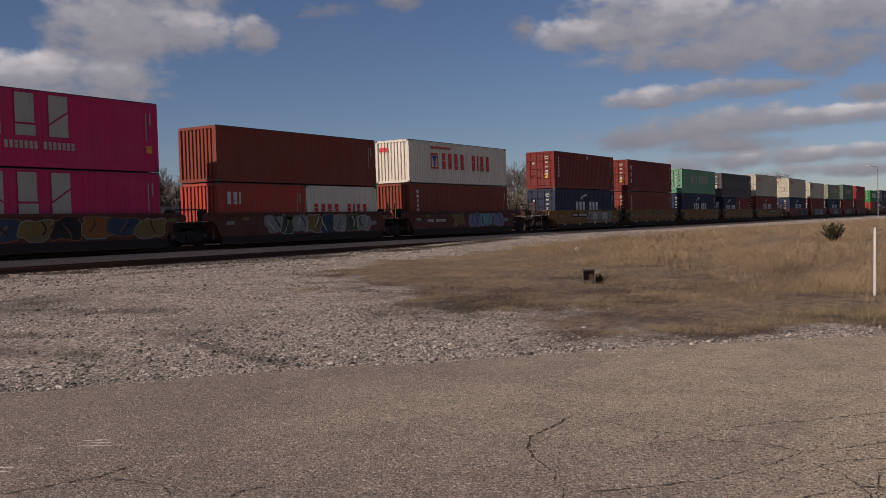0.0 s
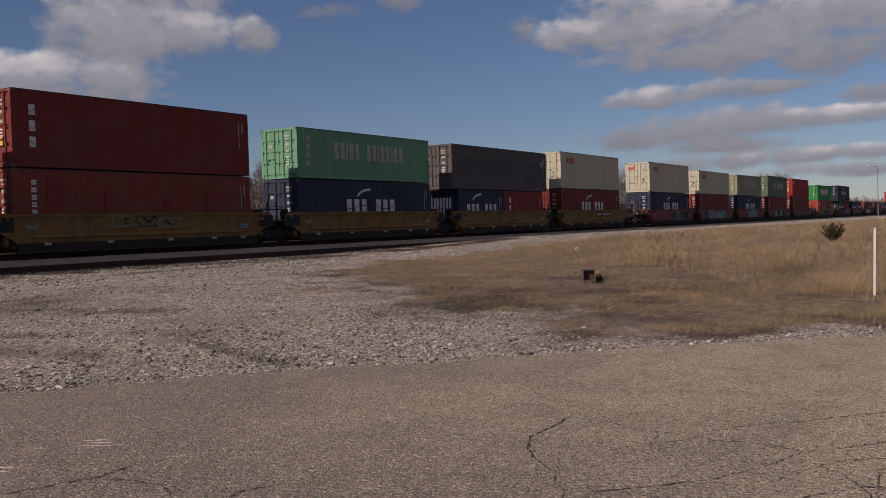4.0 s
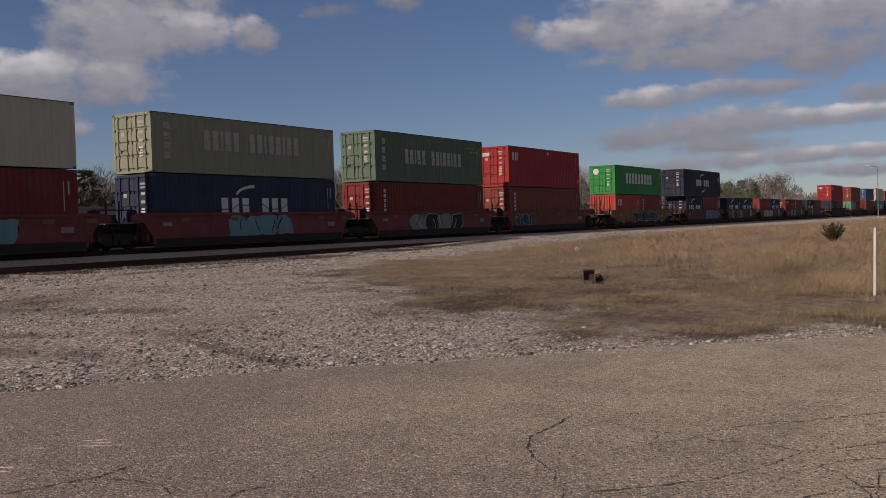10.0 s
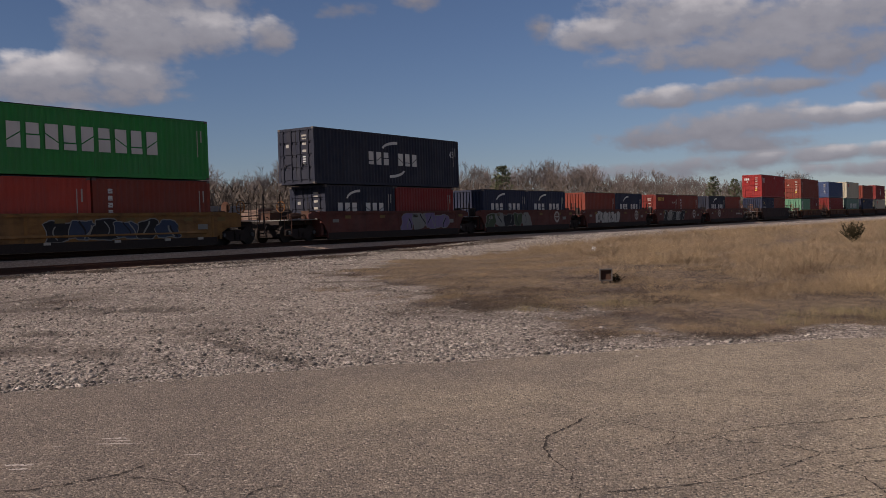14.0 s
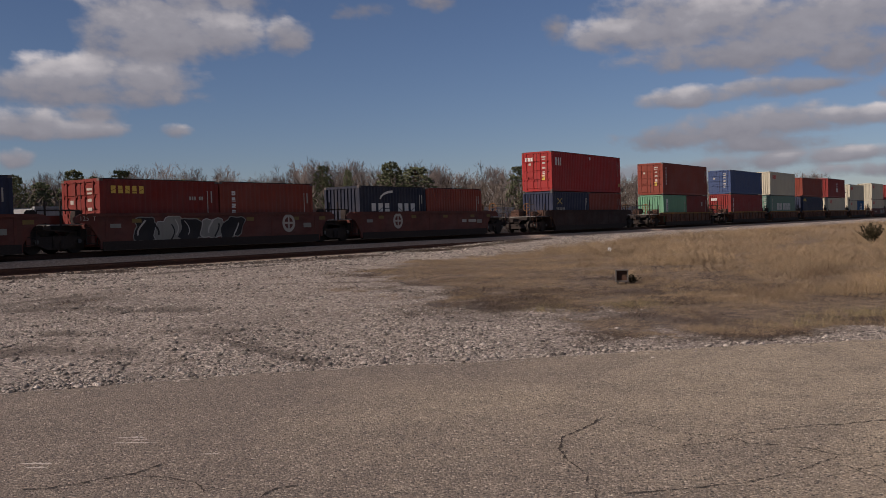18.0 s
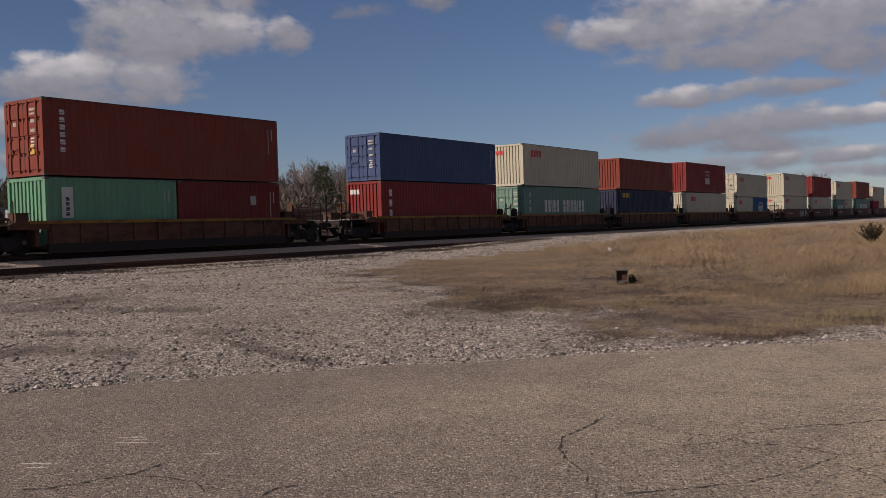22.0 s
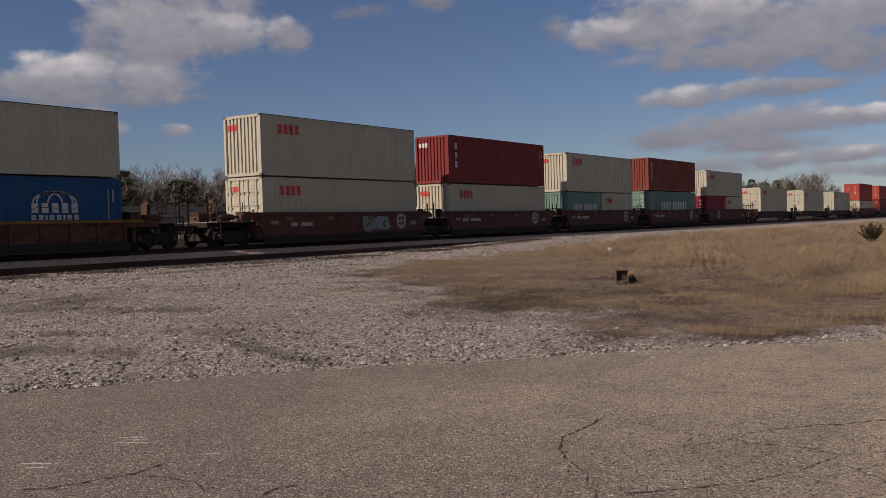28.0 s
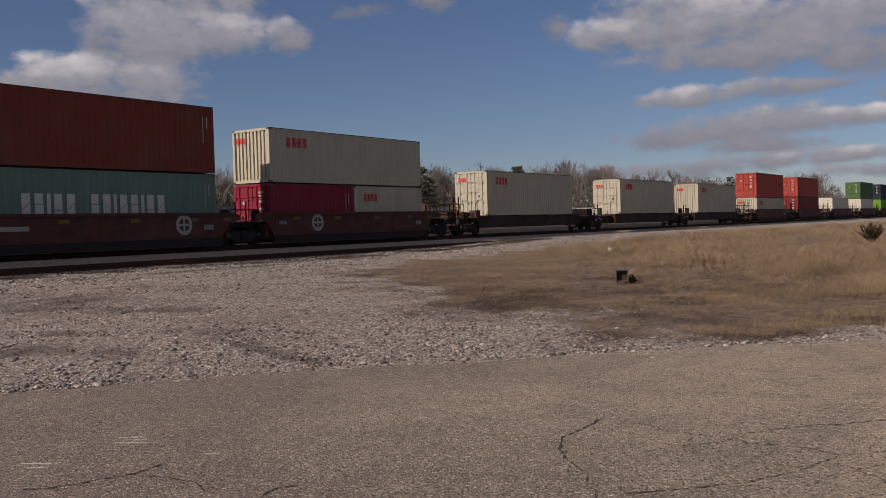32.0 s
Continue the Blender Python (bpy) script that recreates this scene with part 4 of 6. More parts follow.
def ground_z(x, y):
    """The lie of the land: a flat lot, gravel that rises to the railway, the track beds, fields behind."""
    q = 0.7285 * x + 0.685 * y
    rise = (0.34 + 0.30 * smooth((x - 30) / 20)) * smooth((q - 10.5) / 14)
    # the bank past y 35.4 is added; its unlit slope keeps the gaps dark
    bed = np.where(y < 30.2, 0.33, np.where(y < 31.2, 0.33 + 0.36 * smooth((y - 30.2) / 1.0), np.where(y < 34.2, 0.69, np.where(y < 35.4, 0.69 - 0.15 * smooth((y - 34.2) / 1.2), 0.54 + 0.72 * smooth((y - 35.4) / 0.9)))))
    k = smooth((y - 26.0) / 0.8)
    return rise * (1 - k) + bed * k


def spread(a, b, fine_a, fine_b, step, grow=1.12):
    """Grid lines, close together between fine_a and fine_b and wider beyond."""
    out = list(np.arange(fine_a, fine_b, step))
    d, p = step, fine_b
    while p < b:
        out.append(p)
        d *= grow
        p += d
    out.append(b)
    d, p = step, fine_a
    while True:
        d *= grow
        p -= d
        if p <= a:
            break
        out.insert(0, p)
    out.insert(0, a)
    return np.array(out)


def pebbles(n, l, scale, stops, warp=0.0):
    """Rounded stones of many tones: a cell colour for each, and their height."""
    tc = n.new("ShaderNodeTexCoord")
    v = n.new("ShaderNodeTexVoronoi")
    v.inputs["Scale"].default_value = scale
    v.inputs["Randomness"].default_value = 1.0
    l.new(tc.outputs["Object"], v.inputs["Vector"])
    sep = n.new("ShaderNodeSeparateColor")
    l.new(v.outputs["Color"], sep.inputs[0])
    return ramp(n, l, sep.outputs[0], stops), v.outputs["Distance"]


def over(n, l, value, low, high):
    """0 below low, 1 above high, smooth between."""
    r = n.new("ShaderNodeMapRange")
    r.interpolation_type = "SMOOTHSTEP"
    r.inputs["From Min"].default_value, r.inputs["From Max"].default_value = low, high
    l.new(value, r.inputs["Value"])
    return r.outputs[0]


def ground_material():
    m, n, l, s = nodes("gravel_and_earth")
    big = noise_node(n, l, 0.22, 5, 0.65)
    mid = noise_node(n, l, 1.7, 5, 0.7)
    fine = noise_node(n, l, 36.0, 6, 0.8)
    tone, dist = pebbles(n, l, 21.0, [(0.0, (0.075, 0.067, 0.060)), (0.3, (0.22, 0.198, 0.172)), (0.7, (0.43, 0.39, 0.34)), (1.0, (0.76, 0.71, 0.64))])
    dust = mix(n, l, ramp(n, l, big, [(0.38, (0, 0, 0)), (0.62, (1, 1, 1))]), (0.30, 0.265, 0.225), (0.40, 0.365, 0.32))
    g = mix(n, l, ramp(n, l, mid, [(0.35, (0.45, 0.45, 0.45)), (0.65, (0.95, 0.95, 0.95))]), dust, tone)
    g = mix(n, l, ramp(n, l, big, [(0.32, (0.6, 0.6, 0.6)), (0.48, (0.0, 0.0, 0.0))]), g, (0.13, 0.112, 0.096))
    # dark flecks over the base colour stand for shade between the stones
    g = mix(n, l, ramp(n, l, fine, [(0.36, (0.75, 0.75, 0.75)), (0.55, (0, 0, 0))]), g, (0.09, 0.08, 0.07))
    at = {}
    for k in ("turf", "stain", "ballast", "rust"):
        at[k] = n.new("ShaderNodeAttribute")
        at[k].attribute_name = k
    turf = mix(n, l, ramp(n, l, mid, [(0.35, (0, 0, 0)), (0.66, (1, 1, 1))]), (0.135, 0.102, 0.070), (0.27, 0.205, 0.135))
    turf = mix(n, l, ramp(n, l, fine, [(0.40, (0.95, 0.95, 0.95)), (0.52, (0, 0, 0))]), turf, (0.045, 0.032, 0.023))
    turf = mix(n, l, ramp(n, l, fine, [(0.56, (0, 0, 0)), (0.66, (0.8, 0.8, 0.8))]), turf, (0.36, 0.28, 0.19))
    litter_tone = noise_node(n, l, 5.5, 6, 0.8, stretch=(0.6, 1.0, 1.0))
    turf = mix(n, l, ramp(n, l, litter_tone, [(0.36, (0.9, 0.9, 0.9)), (0.50, (0, 0, 0))]), turf, (0.060, 0.046, 0.036))
    turf = mix(n, l, ramp(n, l, litter_tone, [(0.53, (0, 0, 0)), (0.64, (0.75, 0.75, 0.75))]), turf, (0.33, 0.27, 0.195))
    ragged = n.new("ShaderNodeMath")
    ragged.operation = "MULTIPLY_ADD"
    patchy = noise_node(n, l, 4.5, 6, 0.75)
    l.new(patchy, ragged.inputs[0])
    ragged.inputs[1].default_value = 1.5
    l.new(at["turf"].outputs["Fac"], ragged.inputs[2])
    g = mix(n, l, over(n, l, ragged.outputs[0], 1.0, 1.5), g, turf)
    # side-track gravel lightened and warmed in colour, to lift the train's bluish shade
    g = mix(n, l, at["rust"].outputs["Fac"], g, mix(n, l, tone, (0.27, 0.205, 0.16), (0.54, 0.435, 0.35)))
    # ballast coloured near black, to carry the shade under the train too
    g = mix(n, l, at["ballast"].outputs["Fac"], g, mix(n, l, tone, (0.030, 0.027, 0.024), (0.105, 0.094, 0.085)))
    grain = noise_node(n, l, 13.0, 6, 0.8, stretch=(0.7, 1.3, 1.0))
    frayed = n.new("ShaderNodeMath")
    frayed.operation = "MULTIPLY_ADD"
    l.new(grain, frayed.inputs[0])
    frayed.inputs[1].default_value = 2.2
    l.new(at["stain"].outputs["Fac"], frayed.inputs[2])
    soil = n.new("ShaderNodeMath")
    soil.operation = "MULTIPLY"
    l.new(over(n, l, frayed.outputs[0], 1.30, 1.85), soil.inputs[0])
    soil.inputs[1].default_value = 0.85
    g = mix(n, l, soil.outputs[0], g, mix(n, l, fine, (0.06, 0.048, 0.039), (0.16, 0.13, 0.105)))
    g = mix(n, l, 1.0, g, (0.95, 0.875, 0.835), "MULTIPLY")
    l.new(g, s.inputs["Base Color"])
    s.inputs["Roughness"].default_value = 0.95
    add = n.new("ShaderNodeMath")
    add.operation = "MULTIPLY_ADD"
    l.new(dist, add.inputs[0])
    add.inputs[1].default_value = -1.2
    l.new(fine, add.inputs[2])
    bump(n, l, add.outputs[0], 0.9, 0.035, s.inputs["Normal"])
    return m


TABLE = np.random.RandomState(77).uniform(-1, 1, (256, 256))


def lattice(x, y):
    """Smooth random heights between -1 and 1, one to a unit square."""
    i, j = np.floor(x).astype(int), np.floor(y).astype(int)
    u, v = smooth(x - i), smooth(y - j)
    a, b = TABLE[i % 256, j % 256], TABLE[(i + 1) % 256, j % 256]
    c, d = TABLE[i % 256, (j + 1) % 256], TABLE[(i + 1) % 256, (j + 1) % 256]
    return (a * (1 - u) + b * u) * (1 - v) + (c * (1 - u) + d * u) * v


def uneven(x, y, scale, octaves=4, seed=0.0):
    """Several sizes of unevenness added together, about -1 to 1."""
    x, y = np.asarray(x, float), np.asarray(y, float)
    out, amp = 0.0, 0.6
    for k in range(octaves):
        out = out + amp * lattice(x * scale + 17.3 * k + seed, y * scale + 9.1 * k + 3.7 * seed)
        scale, amp = scale * 2.03, amp * 0.6
    return out


def turf_mask(x, y):
    """Where dry grass has taken the gravel."""
    upper = np.interp(x, (15, 19, 24, 31, 37, 45, 60, 80, 200), (13.5, 15.5, 18.6, 18.6, 18.2, 17.6, 16.6, 14.6, 14.6))
    lowx = np.interp(y, (-40, 1.5, 2.6, 3.3, 3.8, 4.8, 5.9, 7.1, 9.1, 10.7, 13, 15.9, 18, 19.5), (12.9, 12.5, 12.3, 11.1, 10.9, 11.2, 11.9, 12.8, 13.0, 13.6, 15.2, 18.2, 22, 26))
    edge = smooth((x - lowx) / 4.6 + 0.22) * smooth((upper - y) / 4.0 + 0.5)
    return np.clip(edge + (1.0 * uneven(x, y, 0.55, 5) + 0.9 * uneven(x, y, 2.4, 3, 9.0)) * (1 - edge) * (0.1 + edge) * 3.4, 0, 1)


def near_line(x, y, pts, width):
    """1 on a line through the points, falling to 0 at the width."""
    best = np.full(np.shape(x), 99.0)
    for (ax, ay), (bx, by) in zip(pts, pts[1:]):
        t = np.clip(((x - ax) * (bx - ax) + (y - ay) * (by - ay)) / ((bx - ax) ** 2 + (by - ay) ** 2), 0, 1)
        best = np.minimum(best, np.hypot(x - ax - t * (bx - ax), y - ay - t * (by - ay)))
    return smooth(1 - best / width)


def stain_mask(x, y):
    """Oily tracks on the gravel, lines of cinders, damp earth at the edge of the grass."""
    wob = uneven(x, y, 0.9, 4, 4.0)
    fine = uneven(x, y, 3.1, 2, 8.0)
    k = 0.95 * near_line(x, y, [(10.4, 14.2), (10.9, 13.6), (11.2, 12.6)], 0.65)
    k = np.maximum(k, 0.95 * near_line(x, y, [(9.3, 10.7), (8.77, 9.5), (8.4, 8.5), (7.85, 7.05)], 0.22))
    k = np.maximum(k, 0.9 * near_line(x, y, [(9.4, 10.3), (9.1, 9.8), (8.35, 7.7)], 0.16))
    k = np.maximum(k, 0.75 * near_line(x, y, [(8.2, 12.6), (9.2, 11.2), (9.6, 10.3)], 0.6))
    k = np.maximum(k, 0.75 * near_line(x, y, [(6.0, 11.6), (7.4, 11.4), (7.4, 10.0)], 0.9))
    k = np.maximum(k, 0.75 * near_line(x, y, [(12.5, 19.7), (13.2, 18.2), (14.5, 16.5), (16.5, 13.2), (18.2, 11.3)], 0.42))
    k = np.maximum(k, 0.95 * near_line(x, y, [(14.0, 26.0), (17.0, 25.6), (20.0, 25.2), (23.0, 24.3), (28.3, 24.0), (36.0, 24.3)], 0.8) * np.clip(0.5 + 1.6 * uneven(x, y, 0.5, 3, 2.0), 0, 1))
    k = np.maximum(k, np.clip(0.35 + 1.6 * uneven(x, y, 0.4, 3, 5.0), 0, 1) * near_line(x, y, [(10.5, 20.5), (12.2, 18.6), (14.4, 18.1), (15.1, 17.2), (18.1, 16.6), (21.0, 16.9)], 0.5))
    k = np.maximum(k, 0.7 * near_line(x, y, [(9.0, 16.5), (10.1, 15.5), (10.7, 14.7), (11.1, 13.3)], 0.6))
    k = np.maximum(k, 0.8 * near_line(x, y, [(13.6, 9.3), (13.4, 8.6), (13.5, 7.6)], 0.6))
    k = np.maximum(k, 0.45 * near_line(x, y, [(14.7, 23.2), (17.3, 19.6), (24.6, 17.3)], 0.4))
    k = np.maximum(k, 0.9 * near_line(x, y, [(11.25, 4.0), (11.6, 3.4), (12.2, 2.9)], 0.45))
    # cinders and trodden earth in lines along the railway
    line = uneven(x * 0.11, y * 1.9 + 0.05 * x, 1.0, 3, 21.0) + 0.35 * uneven(x, y, 1.3, 2, 23.0)
    k = np.maximum(k, 0.7 * smooth((line - 0.20) / 0.35) * smooth((y - 12.0) / 5.0) * smooth((27.0 - y) / 1.0))
    m = turf_mask(x, y)
    k = np.maximum(k, 0.65 * smooth((m - 0.12) / 0.3) * smooth((0.97 - m) / 0.25) * np.clip(0.35 + 1.5 * uneven(x, y, 0.7, 4, 11.0), 0, 1))
    k = np.maximum(k, 0.5 * near_line(x, y, [(15.3, 11.9), (14.6, 9.5), (13.6, 7.0), (13.2, 4.5), (14.2, 2.2), (15.0, 0.2)], 0.85))
    k = np.maximum(k, 0.6 * near_line(x, y, [(15.2, 7.4), (16.6, 7.0), (17.6, 5.6)], 1.0))
    return np.clip(k * np.clip(0.85 + 1.0 * wob + 0.7 * fine, 0, 1.3), 0, 1)


gx, gy = spread(-3500, 4500, -4, 60, 0.28), spread(-3500, 4500, -6, 37, 0.25)
X, Y = np.meshgrid(gx, gy)
Z = ground_z(X, Y)
V = np.stack([X.ravel(), Y.ravel(), Z.ravel()], 1)
nx, ny = len(gx), len(gy)
idx = np.arange(nx * ny).reshape(ny, nx)
F = np.stack([idx[:-1, :-1], idx[:-1, 1:], idx[1:, 1:], idx[1:, :-1]], -1).reshape(-1, 4)
me = bpy.data.meshes.new("ground")
me.from_pydata(V.tolist(), [], F.tolist())
me.shade_smooth()
att = me.attributes.new("turf", "FLOAT", "POINT")
att.data.foreach_set("value", np.maximum(turf_mask(V[:, 0], V[:, 1]), 0.9 * smooth((V[:, 1] - 36.0) / 1.0)).astype(np.float32))
near = (V[:, 0] > 0) & (V[:, 0] < 60) & (V[:, 1] > -4) & (V[:, 1] < 28)
stain = np.zeros(len(V))
stain[near] = stain_mask(V[near, 0], V[near, 1])
me.attributes.new("stain", "FLOAT", "POINT").data.foreach_set("value", stain.astype(np.float32))
# darkening runs on past the real ballast, over sunlit ground seen beneath the cars
me.attributes.new("ballast", "FLOAT", "POINT").data.foreach_set("value", (smooth((V[:, 1] - 31.2) / 0.4) * smooth((41.0 - V[:, 1]) / 2.0)).astype(np.float32))
# mask of the strip whose colour is lifted against the train's shade
me.attributes.new("rust", "FLOAT", "POINT").data.foreach_set("value", (0.85 * smooth((V[:, 1] - 26.6) / 0.5) * smooth((31.4 - V[:, 1]) / 0.4)).astype(np.float32))
me.materials.append(ground_material())
ground = tagged(new("ground", me), "pale gravel and dry grass rising gently to the railway", "ground", kind="structure")


def asphalt_material():
    m, n, l, s = nodes("worn_asphalt")
    big = noise_node(n, l, 0.17, 5, 0.6)
    mid = noise_node(n, l, 1.6, 5, 0.7)
    grit = noise_node(n, l, 42.0, 5, 0.85)
    tone, dist = pebbles(n, l, 64.0, [(0.0, (0.035, 0.03, 0.026)), (0.3, (0.15, 0.126, 0.103)), (0.75, (0.32, 0.272, 0.215)), (0.93, (0.47, 0.41, 0.33)), (1.0, (0.80, 0.74, 0.63))])
    # the surface turns paler with growing x and darker with growing y
    tc, sep, paleness = n.new("ShaderNodeTexCoord"), n.new("ShaderNodeSeparateXYZ"), n.new("ShaderNodeMath")
    l.new(tc.outputs["Object"], sep.inputs[0])
    paleness.operation = "MULTIPLY_ADD"
    l.new(sep.outputs["Y"], paleness.inputs[0])
    paleness.inputs[1].default_value = -0.06
    out_from = n.new("ShaderNodeMath")
    out_from.operation = "MULTIPLY_ADD"
    l.new(sep.outputs["X"], out_from.inputs[0])
    out_from.inputs[1].default_value = 0.045
    out_from.inputs[2].default_value = -0.225
    pale_base = n.new("ShaderNodeMath")
    l.new(out_from.outputs[0], pale_base.inputs[0])
    l.new(big, pale_base.inputs[1])
    l.new(pale_base.outputs[0], paleness.inputs[2])
    a = mix(n, l, ramp(n, l, paleness.outputs[0], [(0.20, (0, 0, 0)), (0.50, (1, 1, 1))]), (0.212, 0.178, 0.154), (0.49, 0.422, 0.310))
    a = mix(n, l, ramp(n, l, mid, [(0.32, (0.55, 0.55, 0.55)), (0.55, (0.0, 0.0, 0.0))]), a, (0.10, 0.085, 0.075))
    a = mix(n, l, ramp(n, l, mid, [(0.58, (0.0, 0.0, 0.0)), (0.76, (0.6, 0.6, 0.6))]), a, (0.42, 0.37, 0.31))
    a = mix(n, l, 0.48, a, tone)
    fleck = n.new("ShaderNodeTexVoronoi")
    fleck.inputs["Scale"].default_value = 34.0
    l.new(tc.outputs["Object"], fleck.inputs["Vector"])
    fsep = n.new("ShaderNodeSeparateColor")
    l.new(fleck.outputs["Color"], fsep.inputs[0])
    near_mid = over(n, l, fleck.outputs["Distance"], 0.42, 0.24)
    for tint, low, high in (((0.05, 0.043, 0.037), 0.74, 0.77), ((0.46, 0.41, 0.34), 0.93, 0.95)):
        f = n.new("ShaderNodeMath")
        f.operation = "MULTIPLY"
        l.new(near_mid, f.inputs[0])
        l.new(over(n, l, fsep.outputs[0 if low < 0.8 else 1], low, high), f.inputs[1])
        a = mix(n, l, f.outputs[0], a, tint)
    a = mix(n, l, ramp(n, l, grit, [(0.40, (0.6, 0.6, 0.6)), (0.52, (0, 0, 0))]), a, (0.045, 0.038, 0.033))
    a = mix(n, l, 1.0, a, (0.905, 0.845, 0.79), "MULTIPLY")
    l.new(a, s.inputs["Base Color"])
    s.inputs["Roughness"].default_value = 0.92
    add = n.new("ShaderNodeMath")
    add.operation = "MULTIPLY_ADD"
    l.new(dist, add.inputs[0])
    add.inputs[1].default_value = -1.0
    l.new(grit, add.inputs[2])
    bump(n, l, add.outputs[0], 0.75, 0.012, s.inputs["Normal"])
    return m


def edge_q(w):
    """The asphalt's ragged edge: how far out it reaches, by the place w along it."""
    return 10.12 - 0.155 * max(w + 0.8, 0.0) ** 0.98 + 0.08 * math.sin(w * 1.1 + 0.5) + 0.12 * noise.noise((w * 1.3, 0, 0)) + 0.06 * noise.noise((w * 5, 3, 0))


g = Geo()
ws = [-60 + 0.25 * k for k in range(480)]
vs = []
for w in ws:
    q = edge_q(w)
    for qq, z in ((q, -0.02), (q - 0.03, 0.012), (q - 4, 0.014), (-40.0, 0.014)):
        vs.append((0.7285 * qq - 0.685 * w, 0.685 * qq + 0.7285 * w, z))
g.add(vs, [(4 * i + j, 4 * i + 4 + j, 4 * i + 5 + j, 4 * i + 1 + j) for i in range(len(ws) - 1) for j in range(3)])
road = tagged(new("road", g.mesh("road", asphalt_material())), "worn grey-brown asphalt lot with cracks and a ragged edge", "asphalt", kind="structure")

RUST = steel("rusty_rail", (0.066, 0.036, 0.027), 0.85, 0.0)
TIE = steel("creosoted_tie", (0.06, 0.048, 0.038), 0.9, 0.0)


def rail_profile(y, z):
    """The outline of a rail whose head's top is at z."""
    return [(y - 0.07, z - 0.17), (y + 0.07, z - 0.17), (y + 0.07, z - 0.155), (y + 0.012, z - 0.13), (y + 0.012, z - 0.045), (y + 0.036, z - 0.035),
            (y + 0.036, z - 0.004), (y + 0.028, z), (y - 0.028, z), (y - 0.036, z - 0.004), (y - 0.036, z - 0.035), (y - 0.012, z - 0.045), (y - 0.012, z - 0.13), (y - 0.07, z - 0.155)]


def railway(name, y, z, label, sunk=0.0):
    t = tagged(new(name), label, "railway track", kind="structure")
    for dy in (-0.7525, 0.7525):
        part("rail", Geo().prism_x(rail_profile(y + dy, z), -300, 3000).mesh("rail", RUST), t)
    tie = Geo().box(-0.115, 0.115, -1.3, 1.3, -0.18, 0).mesh("tie", TIE)
    for k in range(140):
        part("tie", tie, t, at=(10 + 0.52 * k, y, z - 0.17 - sunk))
    return t


railway("main_track", MID_Y, RAIL_Z, "main railway track on grey ballast")
railway("side_track", 28.35, 0.52, "rusty side track sunk in gravel before the main line", 0.04)


# ---- sky ----
CLOUDS = {}
CLOUDS["tall cumulus"] = [(50.1, 12.5, 4.6, 2.2, 0.75), (47.0, 11.66, 2.6, 1.33, 1.00), (50.8, 10.93, 3.2, 1.58, 0.80), (43.1, 11.50, 1.4, 0.88, 0.60), (46.6, 13.8, 3.2, 1.3, 0.55), (53.5, 10.99, 1.4, 1.40, 0.45)]
CLOUDS["low cumulus"] = [(55.3, 9.23, 3.2, 1.12, 1.00), (51.8, 9.03, 3.9, 0.98, 0.80), (56.5, 8.43, 4.2, 1.05, 0.70), (53.6, 8.04, 4.9, 0.70, 0.50)]
CLOUDS["scraps"] = [(58.0, 6.41, 2.5, 0.88, 0.80), (54.6, 6.06, 2.3, 0.56, 0.70), (49.9, 5.99, 1.0, 0.42, 0.70), (58.4, 4.42, 1.1, 0.53, 0.60), (54.2, 6.95, 1.7, 0.55, 0.60), (27.1, 11.74, 0.8, 0.84, 0.45), (38.7, 12.86, 1.6, 0.40, 0.10), (34.1, 13.28, 1.3, 0.42, 0.12)]
CLOUDS["bank"] = [(22.8, 11.02, 3.2, 0.98, 0.85), (18.5, 11.37, 5.3, 1.75, 0.80), (13.1, 10.59, 7.7, 2.11, 0.65), (9.3, 9.14, 5.3, 1.23, 0.60), (16.3, 9.44, 6.3, 0.88, 0.70), (21.1, 12.20, 2.8, 1.05, 0.70), (8.7, 11.05, 4.2, 1.40, 0.70)]
CLOUDS["streak"] = [(19.2, 7.15, 2.8, 0.63, 0.90), (15.1, 7.33, 3.5, 0.56, 0.60), (12.3, 7.32, 2.1, 0.32, 0.40)]
CLOUDS["layer"] = [(17.0, 5.11, 3.9, 1.05, 0.55), (13.9, 5.41, 3.9, 0.98, 0.60), (10.5, 5.51, 2.8, 0.56, 0.95), (7.6, 5.45, 2.1, 0.56, 0.80), (20.6, 4.80, 2.8, 0.70, 0.40), (14.8, 4.17, 4.2, 0.53, 0.45), (7.0, 6.63, 2.1, 0.56, 0.50)]
CLOUDS["horizon"] = [(14.8, 3.20, 4.2, 0.42, 0.50), (10.6, 3.39, 3.9, 0.46, 0.80), (7.6, 3.44, 2.5, 0.42, 0.85), (8.8, 2.41, 4.6, 0.42, 0.55), (18.7, 2.88, 5.3, 0.49, 0.40), (24.7, 2.78, 4.2, 0.42, 0.30)]
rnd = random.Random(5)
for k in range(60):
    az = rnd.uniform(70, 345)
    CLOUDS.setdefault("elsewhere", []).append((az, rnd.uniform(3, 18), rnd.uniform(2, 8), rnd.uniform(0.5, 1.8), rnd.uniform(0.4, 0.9)))


